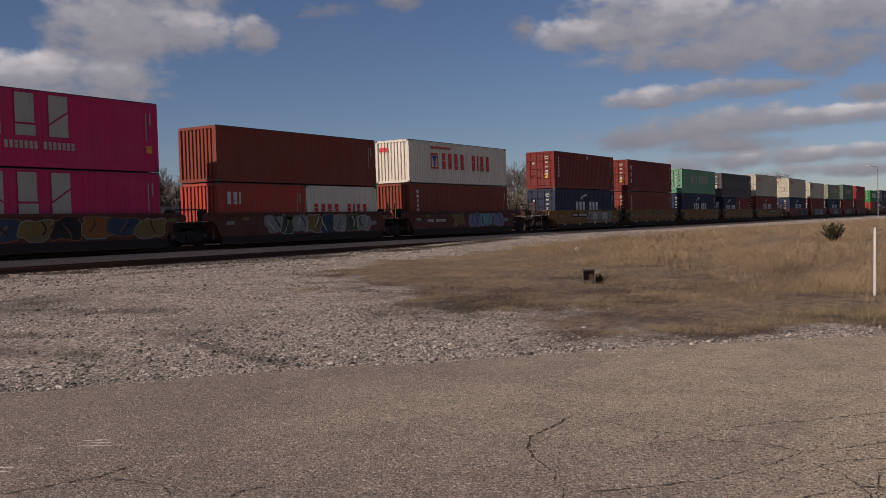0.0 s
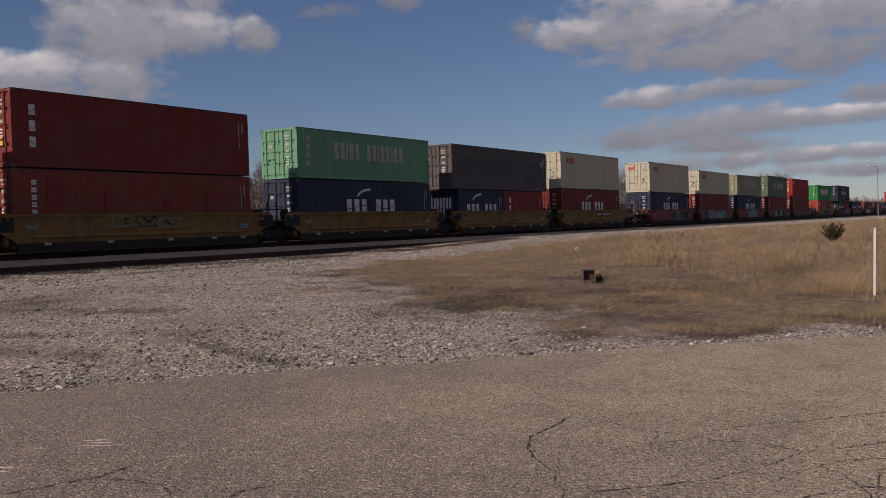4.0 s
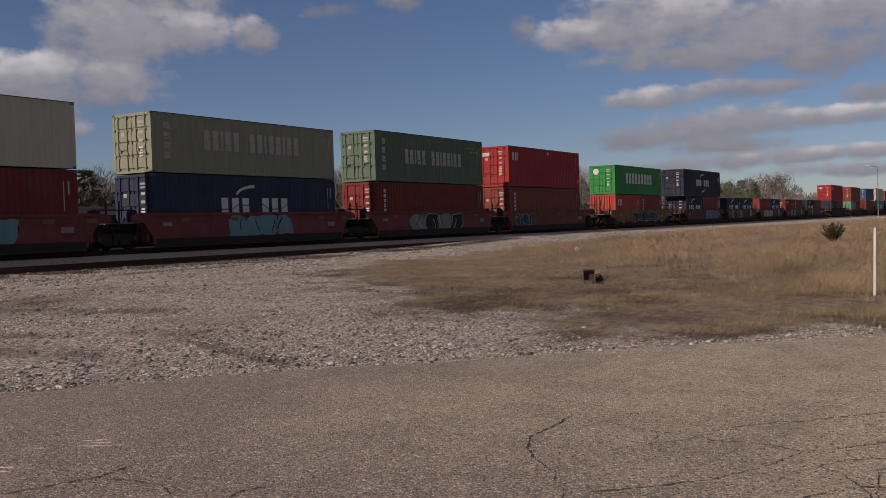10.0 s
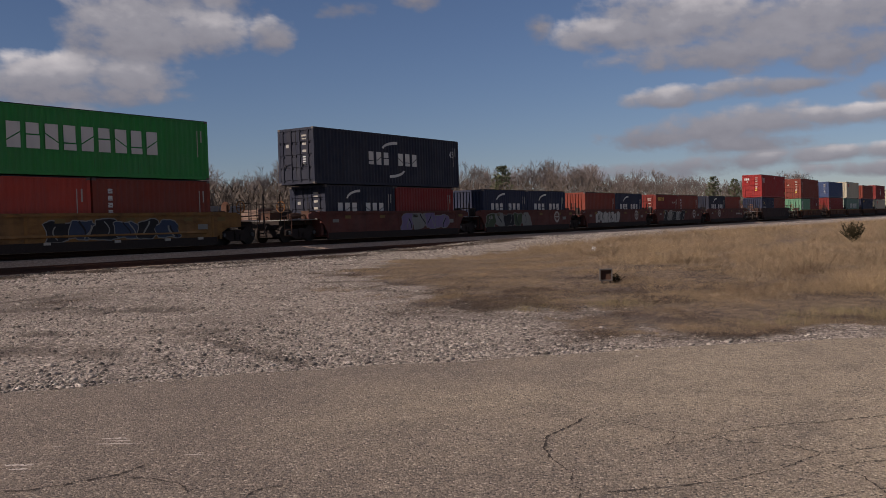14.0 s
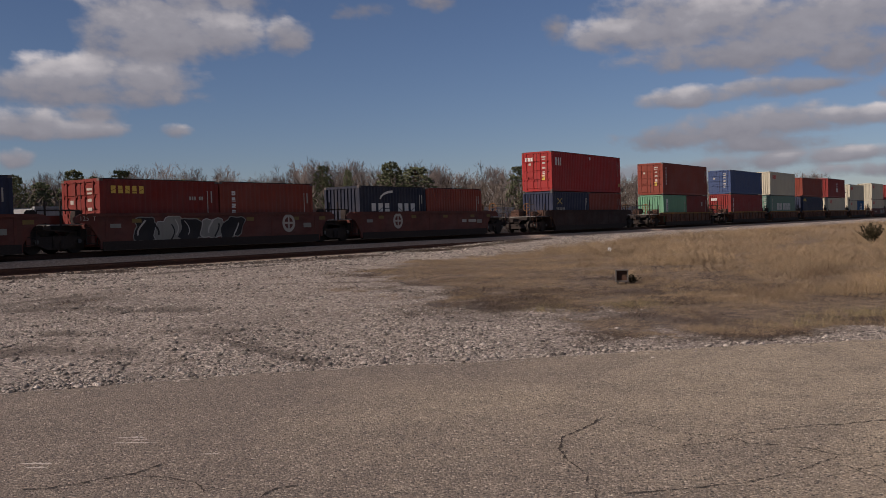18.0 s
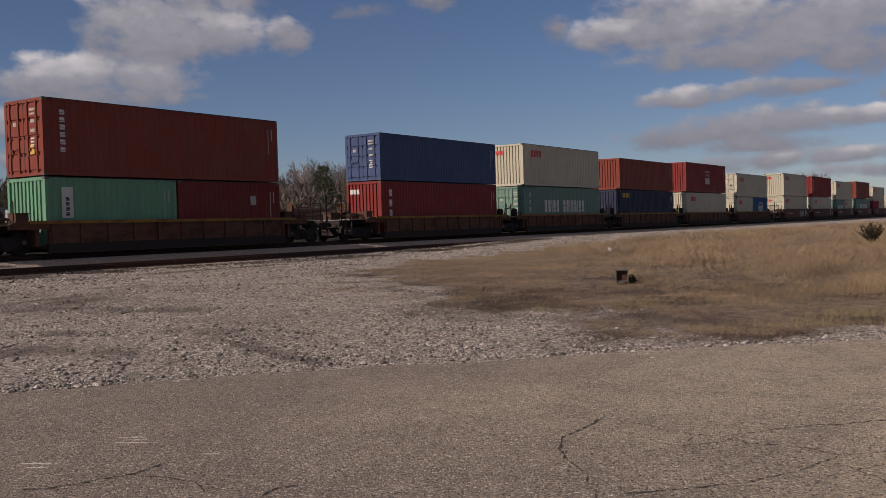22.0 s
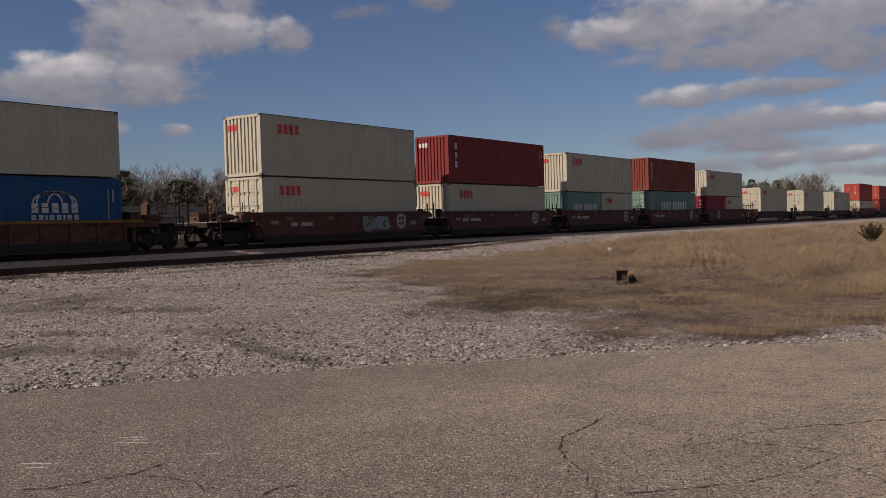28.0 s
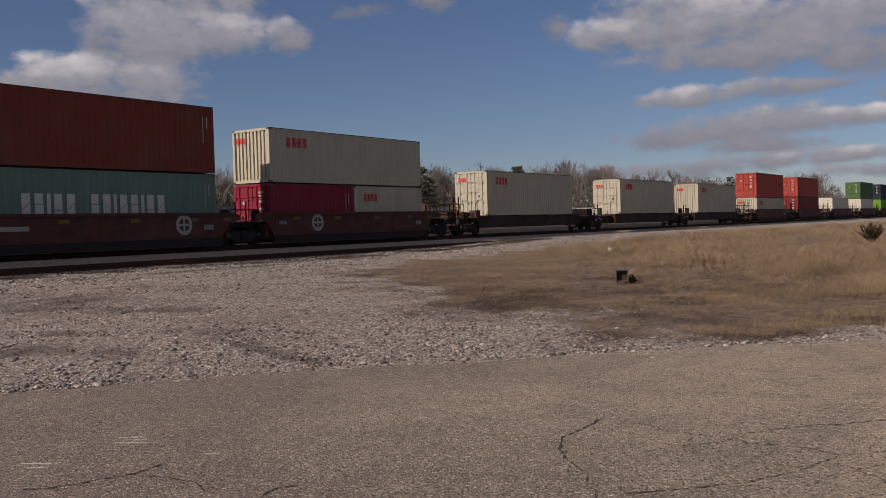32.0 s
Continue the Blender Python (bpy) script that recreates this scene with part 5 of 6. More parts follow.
def cloud_material():
    m = bpy.data.materials.new("clouds")
    m.use_nodes = True
    n, l = m.node_tree.nodes, m.node_tree.links
    n.clear()
    dens, lit, uv = n.new("ShaderNodeAttribute"), n.new("ShaderNodeAttribute"), n.new("ShaderNodeAttribute")
    dens.attribute_name, lit.attribute_name, uv.attribute_name = "cloud_cover", "cloud_light", "cloud_place"
    tex = n.new("ShaderNodeTexNoise")
    tex.inputs["Scale"].default_value, tex.inputs["Detail"].default_value, tex.inputs["Roughness"].default_value = 0.8, 6.0, 0.52
    l.new(uv.outputs["Vector"], tex.inputs["Vector"])
    a = n.new("ShaderNodeMath")
    a.operation = "MULTIPLY_ADD"
    l.new(tex.outputs["Fac"], a.inputs[0])
    a.inputs[1].default_value = 1.25
    a.inputs[2].default_value = -0.625
    b = n.new("ShaderNodeMath")
    b.operation = "ADD"
    l.new(a.outputs[0], b.inputs[0])
    l.new(dens.outputs["Fac"], b.inputs[1])
    cover = n.new("ShaderNodeMapRange")
    cover.interpolation_type = "SMOOTHSTEP"
    cover.inputs["From Min"].default_value, cover.inputs["From Max"].default_value = -0.05, 0.85
    cover.inputs["To Max"].default_value = 0.94
    l.new(b.outputs[0], cover.inputs["Value"])
    c = n.new("ShaderNodeMath")
    c.operation = "MULTIPLY_ADD"
    l.new(a.outputs[0], c.inputs[0])
    c.inputs[1].default_value = 0.42
    l.new(lit.outputs["Fac"], c.inputs[2])
    col = ramp(n, l, c.outputs[0], [(0.1, (0.19, 0.198, 0.215)), (0.55, (0.285, 0.298, 0.308)), (1.0, (0.58, 0.585, 0.55))])
    em, tr, mx, out = n.new("ShaderNodeEmission"), n.new("ShaderNodeBsdfTransparent"), n.new("ShaderNodeMixShader"), n.new("ShaderNodeOutputMaterial")
    l.new(col, em.inputs["Color"])
    l.new(cover.outputs[0], mx.inputs[0])
    l.new(tr.outputs[0], mx.inputs[1])
    l.new(em.outputs[0], mx.inputs[2])
    l.new(mx.outputs[0], out.inputs["Surface"])
    return m


def cloud_sheet(az0, az1, el1, step_a, step_e, blobs, material, el0=0.6):
    """A far sheet on which the clouds stand, 4 km off; density and brightness are worked out at its points."""
    A, E = np.meshgrid(np.arange(az0, az1 + step_a / 2, step_a), np.arange(el0, el1, step_e))
    dens, lit, wsum = np.full(A.shape, -1.0), np.zeros(A.shape), np.full(A.shape, 1e-6)
    warp = np.array([noise.fractal((a * 0.5, e * 0.95, 1.7), 0.75, 2.1, 5) for a, e in zip(A.ravel(), E.ravel())]).reshape(A.shape)
    for a, e, ra, re, b in blobs:
        d = 1.0 - ((A - a) / (ra * 1.12)) ** 2 - ((E - e) / (re * 1.2)) ** 2
        d = d * (0.30 + 0.70 * b)
        dens = np.maximum(dens, d)
        w = np.clip(d + 0.4, 0, None) ** 2
        lit += w * (b * (0.62 + 0.46 * np.clip((E - e) / re, -1, 1)))
        wsum += w
    dens = dens + 0.40 * warp + 0.12
    lit = lit / wsum + 0.10 * warp
    ca, sa, ce, se = np.cos(np.radians(A)), np.sin(np.radians(A)), np.cos(np.radians(E)), np.sin(np.radians(E))
    V = np.stack([4000 * ca * ce, 4000 * sa * ce, 1.5 + 4000 * se], -1).reshape(-1, 3)
    ny, nx = A.shape
    i = np.arange(nx * ny).reshape(ny, nx)
    F = np.stack([i[:-1, :-1], i[:-1, 1:], i[1:, 1:], i[1:, :-1]], -1).reshape(-1, 4)
    me = bpy.data.meshes.new("cloud_sheet")
    me.from_pydata(V.tolist(), [], F.tolist())
    for name, val in (("cloud_cover", dens), ("cloud_light", lit)):
        me.attributes.new(name, "FLOAT", "POINT").data.foreach_set("value", val.ravel().astype(np.float32))
    me.attributes.new("cloud_place", "FLOAT_VECTOR", "POINT").data.foreach_set("vector", np.stack([A * 0.75, E * 1.15, A * 0], -1).ravel().astype(np.float32))
    me.materials.append(material)
    return tagged(new("backdrop", me), "white and grey clouds in a blue sky, extended unseen overhead as fill light", "clouds", kind="structure")


cm = cloud_material()
everything = [q for v in CLOUDS.values() for q in v]
cloud_sheet(-12, 72, 17, 0.2, 0.14, [q for q in everything if q[0] < 75], cm)
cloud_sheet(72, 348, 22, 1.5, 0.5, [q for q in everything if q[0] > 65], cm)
# glowing cloud dome overhead, out of view, added as neutral fill for shaded sides
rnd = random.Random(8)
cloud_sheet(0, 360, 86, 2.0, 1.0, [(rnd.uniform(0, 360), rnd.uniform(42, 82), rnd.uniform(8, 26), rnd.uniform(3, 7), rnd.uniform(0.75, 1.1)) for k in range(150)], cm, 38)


# ---- woods and yard ----
def bark_material(name, c):
    m, n, l, s = nodes(name)
    f = noise_node(n, l, 3.0, 4)
    oi = n.new("ShaderNodeObjectInfo")
    k = mix(n, l, oi.outputs["Random"], tuple(v * 0.75 for v in c), tuple(v * 1.25 for v in c))
    l.new(mix(n, l, f, k, tuple(v * 0.6 for v in c)), s.inputs["Base Color"])
    s.inputs["Roughness"].default_value = 0.95
    return m


BARK = bark_material("bare_bark", (0.158, 0.128, 0.114))
PINE_BARK = bark_material("pine_bark", (0.13, 0.085, 0.06))


def leaf_material(name, a, b):
    m, n, l, s = nodes(name)
    g = n.new("ShaderNodeNewGeometry")
    l.new(mix(n, l, g.outputs["Random Per Island"], a, b), s.inputs["Base Color"])
    s.inputs["Roughness"].default_value = 1.0
    s.inputs["Specular IOR Level"].default_value = 0.0
    return m


NEEDLES = leaf_material("pine_needles", (0.088, 0.100, 0.056), (0.150, 0.160, 0.098))
BRUSH = leaf_material("winter_brush", (0.085, 0.072, 0.060), (0.160, 0.133, 0.112))


def branch(g, rnd, p, d, length, r, depth, twigs):
    """A limb that tapers and forks; thin ends go into twigs."""
    q = p + d * length
    tgt = g if depth > 2 else twigs
    tgt.cyl(tuple(p), tuple(q), r, 5 if depth > 3 else 3, r * 0.72)
    if depth == 0:
        return
    kids = rnd.choice((2, 3, 3)) if depth < 5 else 3
    for k in range(kids):
        spread = rnd.uniform(0.35, 0.95)
        side = Vector((rnd.gauss(0, 1), rnd.gauss(0, 1), rnd.gauss(0, 0.5))).normalized()
        nd = (d + side * spread + Vector((0, 0, 0.12))).normalized()
        branch(g, rnd, p.lerp(q, rnd.uniform(0.55, 1.0)), nd, length * rnd.uniform(0.6, 0.85), max(0.014, r * rnd.uniform(0.5, 0.68)), depth - 1, twigs)


def bare_tree_meshes(seed):
    """A leafless tree of unit height 10."""
    rnd = random.Random(seed)
    g, twigs = Geo(), Geo()
    lean = Vector((rnd.uniform(-0.06, 0.06), rnd.uniform(-0.06, 0.06), 1)).normalized()
    branch(g, rnd, Vector((0, 0, -0.2)), lean, 2.9, 0.16, 6, twigs)
    top = max(v[2] for v in twigs.v)
    f = 10.0 / top
    for q in (g, twigs):
        q.v = [(x * f * 0.9, y * f * 0.9, z * f) for x, y, z in q.v]
    return g.mesh("trunk", BARK), twigs.mesh("crown", BARK)


def pine_meshes(seed, broad):
    """A pine of height 10: a bare trunk below, tufts of needles above."""
    rnd = random.Random(seed)
    t = Geo().cyl((0, 0, -0.2), (0.1, 0.05, 9.2), 0.16, 7, 0.04)
    c = Geo()
    base = 0.8 if broad else rnd.uniform(1.6, 3.0)
    vs, fs = [], []
    for k in range(280 if not broad else 380):
        z = rnd.uniform(base, 9.7)
        f = (z - base) / (9.9 - base)
        reach = (2.2 if broad else 1.9) * math.sin(math.pi * min(1.0, 0.22 + f * 0.76)) ** 0.55
        a, r = rnd.uniform(0, math.tau), reach * math.sqrt(rnd.random())
        cx, cy = r * math.cos(a), r * math.sin(a)
        if rnd.random() < 0.25:
            t.cyl((0, 0, z - 0.3), (cx, cy, z), 0.04, 4, 0.015)
        for j in range(22):
            d = Vector((rnd.gauss(0, 1), rnd.gauss(0, 1), rnd.gauss(0.2, 0.8))).normalized() * rnd.uniform(0.18, 0.42)
            w = d.orthogonal().normalized() * rnd.uniform(0.06, 0.13)
            o = Vector((cx, cy, z))
            n = len(vs)
            vs += [tuple(o - w), tuple(o + w), tuple(o + d)]
            fs.append((n, n + 1, n + 2))
    c.add(vs, fs)
    return t.mesh("trunk", PINE_BARK), c.mesh("crown", NEEDLES)


BARE = [bare_tree_meshes(20 + k) for k in range(6)]
PINE = [pine_meshes(40 + k, k == 2) for k in range(3)]
SKYLINE = [(8.0, 0.95), (11.4, 1.57), (12.5, 2.58), (15.6, 2.2), (17.1, 2.3), (19.0, 2.62), (21.6, 2.99), (24.6, 3.55), (26.6, 3.9), (29.3, 3.63),
           (33.4, 3.97), (37.2, 3.97), (42.3, 4.26), (44.4, 3.79), (50.2, 4.1), (55.5, 3.76), (60.9, 3.47)]


def wood_range(az):
    """How far off the wood's edge lies in a direction; it comes closer to the railway as it runs on."""
    return min(400.0, 130.0 / math.sin(radians(max(az, 5))))


def plant(meshes, az, dist, height, name, label, wide=1.0):
    t = thing(name, label, "tree", "trees behind the railway")
    for part_name, m in zip(("trunk", "crown"), meshes):
        part(part_name, m, t)
    k = height / 10.0
    t.location = (dist * math.cos(radians(az)), dist * math.sin(radians(az)), 1.2)
    t.scale = (k * wide, k * wide, k)
    t.rotation_euler = (0, 0, random.uniform(0, math.tau))


rnd = random.Random(11)
az = 8.0
while az < 62.0:
    el = np.interp(az, [q[0] for q in SKYLINE], [q[1] for q in SKYLINE])
    for row in range(2):
        d = wood_range(az) * rnd.uniform(0.95, 1.1) * (1.0 + 0.16 * row)
        h = 0.3 + d * math.tan(radians(el)) * rnd.uniform(0.80, 1.06)
        plant(rnd.choice(BARE), az + rnd.uniform(-0.25, 0.25), d, max(4.0, h), "bare_tree", "leafless grey-brown winter tree in the wood", rnd.uniform(0.7, 1.0))
    az += rnd.uniform(0.42, 0.72) * (1.0 if az > 25 else 0.75)
for az, el, w in ((55.5, 3.82, 0.97), (54.4, 3.49, 0.86), (52.9, 3.8, 1.03), (49.6, 3.21, 1.21), (41.3, 3.9, 0.76), (39.8, 3.66, 0.41), (37.2, 4.07, 0.97), (35.7, 3.69, 1.31),
                  (29.5, 3.53, 0.76), (15.9, 2.2, 0.42), (15.2, 2.05, 0.40), (14.5, 2.1, 0.45), (13.8, 1.95, 0.40), (17.1, 2.4, 0.48), (58.6, 3.6, 0.8), (57.2, 3.2, 0.9), (60.3, 3.5, 0.9)):
    d = wood_range(az) * 0.93
    h = 0.3 + d * math.tan(radians(el))
    broad = w > 1.1
    plant(PINE[2] if broad else PINE[int(az * 10) % 2], az, d, h, "pine_tree", "dark green pine standing among bare trees", 1.35 * d * math.tan(radians(w)) / (2.6 * h / 10.0))

# undergrowth along the wood's edge
vs, fs = [], []
rnd = random.Random(12)
for k in range(95000):
    az = rnd.uniform(6, 63)
    el = np.interp(az, [q[0] for q in SKYLINE], [q[1] for q in SKYLINE])
    d = wood_range(az) * rnd.uniform(0.9, 1.25)
    top = d * math.tan(radians(el)) * 0.92
    z0 = rnd.uniform(0, 0.80) * top * rnd.random() ** 0.7
    h = rnd.uniform(0.5, 1.9)
    o = Vector((d * math.cos(radians(az)), d * math.sin(radians(az)), 1.1 + z0))
    lean = Vector((rnd.gauss(0, 0.8), rnd.gauss(0, 0.8), h))
    w = Vector((-o.y, o.x, 0)).normalized() * rnd.uniform(0.04, 0.22)
    n = len(vs)
    vs += [tuple(o - w), tuple(o + w), tuple(o + lean)]
    fs.append((n, n + 1, n + 2))
tagged(new("brush", Geo().add(vs, fs).mesh("brush", BRUSH)), "dense brown winter brush under the trees", "undergrowth", kind="stuff")

# parked cars on a yard track beyond the train
GOND = [paint("gondola_paint_" + k, c, 0.6, 0.7, 0.3) for k, c in (("blue_grey", (0.26, 0.26, 0.26)), ("brown", (0.20, 0.13, 0.10)), ("pale_grey", (0.48, 0.47, 0.45)))]


def gondola(x, length, colour, top):
    words = ("blue-grey", "rusty brown", "pale grey")[colour]
    g = thing("gondola_car", f"{words} low gondola car parked on a yard track", "railway car", "parked cars", (x, 46.5, 1.24))
    P = GOND[colour]
    hl = length / 2
    for y in (-1.4, 1.4):
        part("side_wall", Geo().box(-hl, hl, y - 0.05, y + 0.05, 1.1, top).mesh("side_wall", P), g)
        part("top_rail", Geo().box(-hl, hl, y - 0.1, y + 0.1, top, top + 0.1).mesh("top_rail", P), g)
    for sx in (-1, 1):
        part("end_wall", Geo().box(sx * hl - 0.05, sx * hl + 0.05, -1.35, 1.35, 1.1, top).mesh("end_wall", P), g)
        truck(g, sx * (hl - 1.8))
    part("floor", Geo().box(-hl, hl, -1.35, 1.35, 0.9, 1.1).mesh("floor", P), g)
    n = int(length / 1.2)
    rib = Geo().box(-0.05, 0.05, -1.54, -1.45, 1.1, top).mesh("rib", P)
    for k in range(n):
        part("rib", rib, g, at=(-hl + (k + 0.5) * length / n, 0, 0))


px = 12.0
for length, colour, top in ((15, 0, 1.75), (16, 0, 1.8), (15, 1, 1.65), (16, 2, 1.75), (15, 1, 1.6), (16, 2, 1.8), (15, 0, 1.8), (16, 1, 1.7), (15, 2, 1.9), (16, 0, 1.7)):
    gondola(px + length / 2, length, colour, top)
    px += length + 1.6
railway("yard_track", 46.5, 1.245, "weedy yard track behind the main line")

# a far lamp by the line
lamp = thing("street_lamp", "thin grey street lamp far down the line", "street lamp", "", (198.4, 25.4, 0.6))
part("pole", Geo().cyl((0, 0, 0), (0, 0, 9.6), 0.09, 8, 0.05).mesh("pole", GALV), lamp)
part("arm", Geo().cyl((0, 0, 9.5), (-0.6, 1.4, 9.8), 0.04, 6).mesh("arm", GALV), lamp)
part("lamp_head", Geo().box(-0.75, -0.45, 1.2, 1.9, 9.74, 9.86).mesh("lamp_head", MARK["white"]), lamp)


# ---- stones, grass and small things ----
TAR = steel("dark_crack", (0.06, 0.05, 0.043), 0.95, 0.0)

def crack(ax, ay, bx, by, bow, seed, width=1.0):
    """A ragged crack from a to b that bows sideways and wanders."""
    rnd = random.Random(seed)
    long = math.hypot(bx - ax, by - ay)
    n = max(4, int(long / 0.03))
    nx, ny = -(by - ay) / long, (bx - ax) / long
    ph = [rnd.uniform(0, 6.3) for _ in range(4)]
    line = []
    for k in range(n + 1):
        t = k / n
        side = bow * 4 * t * (1 - t) + min(1.0, 5 * t, 5 * (1 - t)) * sum(0.05 / f * math.sin(f * 2.2 * t * long + p) for f, p in zip((1.7, 3.9, 8.3, 15.1), ph)) + rnd.gauss(0, 0.005)
        line.append((ax + (bx - ax) * t + nx * side, ay + (by - ay) * t + ny * side))
    vs = []
    for k, (x, y) in enumerate(line):
        x2, y2 = line[min(k + 1, n)]
        x1, y1 = line[max(k - 1, 0)]
        d = math.hypot(x2 - x1, y2 - y1) or 1
        w = width * rnd.choice((0.0014, 0.0022, 0.0032, 0.0044, 0.0068)) * (1 if 0 < k < n else 0.3)
        vs += [(x - (y2 - y1) / d * w, y + (x2 - x1) / d * w, 0.0185), (x + (y2 - y1) / d * w, y - (x2 - x1) / d * w, 0.0185)]
    part("crack", Geo().add(vs, [(2 * i, 2 * i + 1, 2 * i + 3, 2 * i + 2) for i in range(n)]).mesh("crack", TAR), road, "dark crack in the asphalt")


crack(6.48, 2.99, 5.25, 2.67, -0.13, 1, 1.5)
crack(5.25, 2.67, 4.84, 2.34, 0.0, 2, 0.9)
crack(4.75, 2.28, 4.45, 2.14, 0.02, 3, 0.8)
crack(6.45, 2.86, 6.27, 2.04, -0.03, 4, 1.1)
crack(6.27, 2.04, 6.97, 1.49, 0.03, 5, 1.3)
crack(6.97, 1.49, 7.67, 0.83, -0.02, 6, 1.4)
crack(6.30, 1.95, 5.65, 2.33, 0.05, 7, 0.9)
crack(6.32, 1.97, 6.16, 1.75, 0.0, 26, 1.2)
crack(6.16, 1.75, 6.10, 1.21, 0.04, 8, 1.2)
crack(6.10, 1.21, 6.68, 0.73, 0.03, 9, 1.3)
crack(6.06, 1.50, 6.33, 1.39, 0.0, 10, 0.7)
crack(6.11, 1.24, 5.22, 1.58, 0.07, 11, 1.1)
crack(5.22, 1.58, 4.71, 2.08, 0.03, 12, 1.1)
crack(5.78, 1.24, 5.80, 1.09, 0.05, 13)
crack(5.80, 1.09, 6.16, 0.67, 0.03, 14)
crack(5.80, 1.09, 5.17, 0.70, 0.03, 15)
crack(5.81, 0.78, 5.19, 0.69, 0.02, 16, 0.8)
crack(5.00, 1.08, 5.34, 0.92, 0.02, 17, 0.9)
crack(5.34, 0.92, 5.48, 0.60, 0.03, 18)
crack(5.81, 0.84, 6.08, 0.66, 0.0, 19, 0.8)
crack(3.13, 5.22, 3.73, 4.88, -0.09, 20, 2.0)
crack(3.73, 4.88, 4.20, 4.82, 0.03, 21, 1.5)
crack(3.66, 4.80, 3.63, 4.17, 0.09, 22, 1.4)
crack(3.66, 3.78, 4.02, 3.76, 0.05, 23, 1.4)
crack(6.9, 2.2, 6.3, 3.6, 0.06, 24, 0.35)
crack(6.31, 2.3, 5.9, 2.15, 0.03, 25, 0.5)


SCUFF = steel("pale_scrape", (0.52, 0.46, 0.41), 0.95, 0.0)


def scuff_mesh(seed, long, wide):
    """A ragged pale scrape, its length along y."""
    rnd = random.Random(seed)
    n = 16
    vs = []
    for k in range(n + 1):
        t = k / n
        w = wide * math.sin(math.pi * t) ** 0.5 * rnd.uniform(0.25, 1.0)
        c = rnd.gauss(0, wide * 0.2)
        vs += [(c - w, (t - 0.5) * long, 0.0168), (c + w, (t - 0.5) * long, 0.0168)]
    return Geo().add(vs, [(2 * i, 2 * i + 1, 2 * i + 3, 2 * i + 2) for i in range(n)]).mesh("scuff", SCUFF)


for k, (x, y, a, b) in enumerate(((4.27, 5.61, 0.38, 0.018), (4.37, 5.77, 0.22, 0.03), (4.33, 5.68, 0.20, 0.02), (4.29, 4.85, 0.14, 0.014), (4.02, 5.93, 0.12, 0.008), (3.56, 5.70, 0.22, 0.03), (3.50, 5.60, 0.16, 0.025))):
    part("scuff", scuff_mesh(k, a, b), road, "pale scrape on the asphalt", at=(x, y, 0)).rotation_euler = (0, 0, radians(32))


def island_material(name, stops, rough=0.9, dirt=(0.10, 0.09, 0.08), patches=False):
    m, n, l, s = nodes(name)
    g = n.new("ShaderNodeNewGeometry")
    f = noise_node(n, l, 40.0, 4)
    c = mix(n, l, mix(n, l, 0.35, (0, 0, 0), f), ramp(n, l, g.outputs["Random Per Island"], stops), dirt)
    if patches:
        spot = ramp(n, l, noise_node(n, l, 0.55, 5, 0.65), [(0.34, (0.72, 0.65, 0.60)), (0.48, (1.06, 1.02, 0.97)), (0.66, (1.38, 1.30, 1.14))])
        c = mix(n, l, 1.0, c, spot, "MULTIPLY")
    l.new(c, s.inputs["Base Color"])
    s.inputs["Roughness"].default_value = rough
    return m


def np_mesh(name, V, F, material):
    me = bpy.data.meshes.new(name)
    me.vertices.add(len(V))
    me.vertices.foreach_set("co", V.astype(np.float32).ravel())
    n, k = F.shape
    me.loops.add(n * k)
    me.loops.foreach_set("vertex_index", F.astype(np.int32).ravel())
    me.polygons.add(n)
    me.polygons.foreach_set("loop_start", np.arange(0, n * k, k, dtype=np.int32))
    me.update(calc_edges=True)
    me.materials.append(material)
    return me


def stones(name, x, y, size, seed, material, label):
    """Rough eight-sided stones lying on the ground, all in one piece of stuff."""
    r = np.random.RandomState(seed)
    n = len(x)
    base = np.array([(1, 0, 0), (0, 1, 0), (-1, 0, 0), (0, -1, 0), (0, 0, 1), (0, 0, -1), (0.7, 0.7, 0.35), (-0.7, -0.6, 0.4)])
    P = base[None] * r.uniform(0.7, 1.25, (n, 8, 3)) * (size[:, None, None] * np.array([1.1, 0.85, 0.56]) / 2)
    a = r.uniform(0, math.tau, n)
    c, s = np.cos(a)[:, None], np.sin(a)[:, None]
    Q = np.stack([P[..., 0] * c - P[..., 1] * s, P[..., 0] * s + P[..., 1] * c, P[..., 2]], -1)
    Q += np.stack([x, y, ground_z(x, y) + size * 0.10], -1)[:, None]
    f = np.array([(0, 6, 4), (6, 1, 4), (0, 1, 6), (1, 2, 4), (2, 7, 4), (7, 3, 4), (2, 3, 7), (3, 0, 4), (1, 0, 5), (2, 1, 5), (3, 2, 5), (0, 3, 5)])
    F = (f[None] + (np.arange(n) * 8)[:, None, None]).reshape(-1, 3)
    return tagged(new(name, np_mesh(name, Q.reshape(-1, 3), F, material)), label, "gravel", kind="stuff")


LIME = island_material("limestone_gravel", [(0.0, (0.050, 0.043, 0.037)), (0.28, (0.155, 0.133, 0.115)), (0.72, (0.36, 0.314, 0.273)), (0.94, (0.50, 0.438, 0.382)), (1.0, (0.64, 0.57, 0.50))])
r = np.random.RandomState(3)
ad, aa = np.exp(r.uniform(math.log(9.3), math.log(62), 330000)), np.radians(r.uniform(3, 67, 330000))
sx, sy = ad * np.cos(aa), ad * np.sin(aa)
q = 0.7285 * sx + 0.685 * sy
dist = np.hypot(sx, sy)
az = np.degrees(np.arctan2(sy, sx))
clump = uneven(sx, sy, 0.5, 3, 2.0)
along = -0.685 * sx + 0.7285 * sy
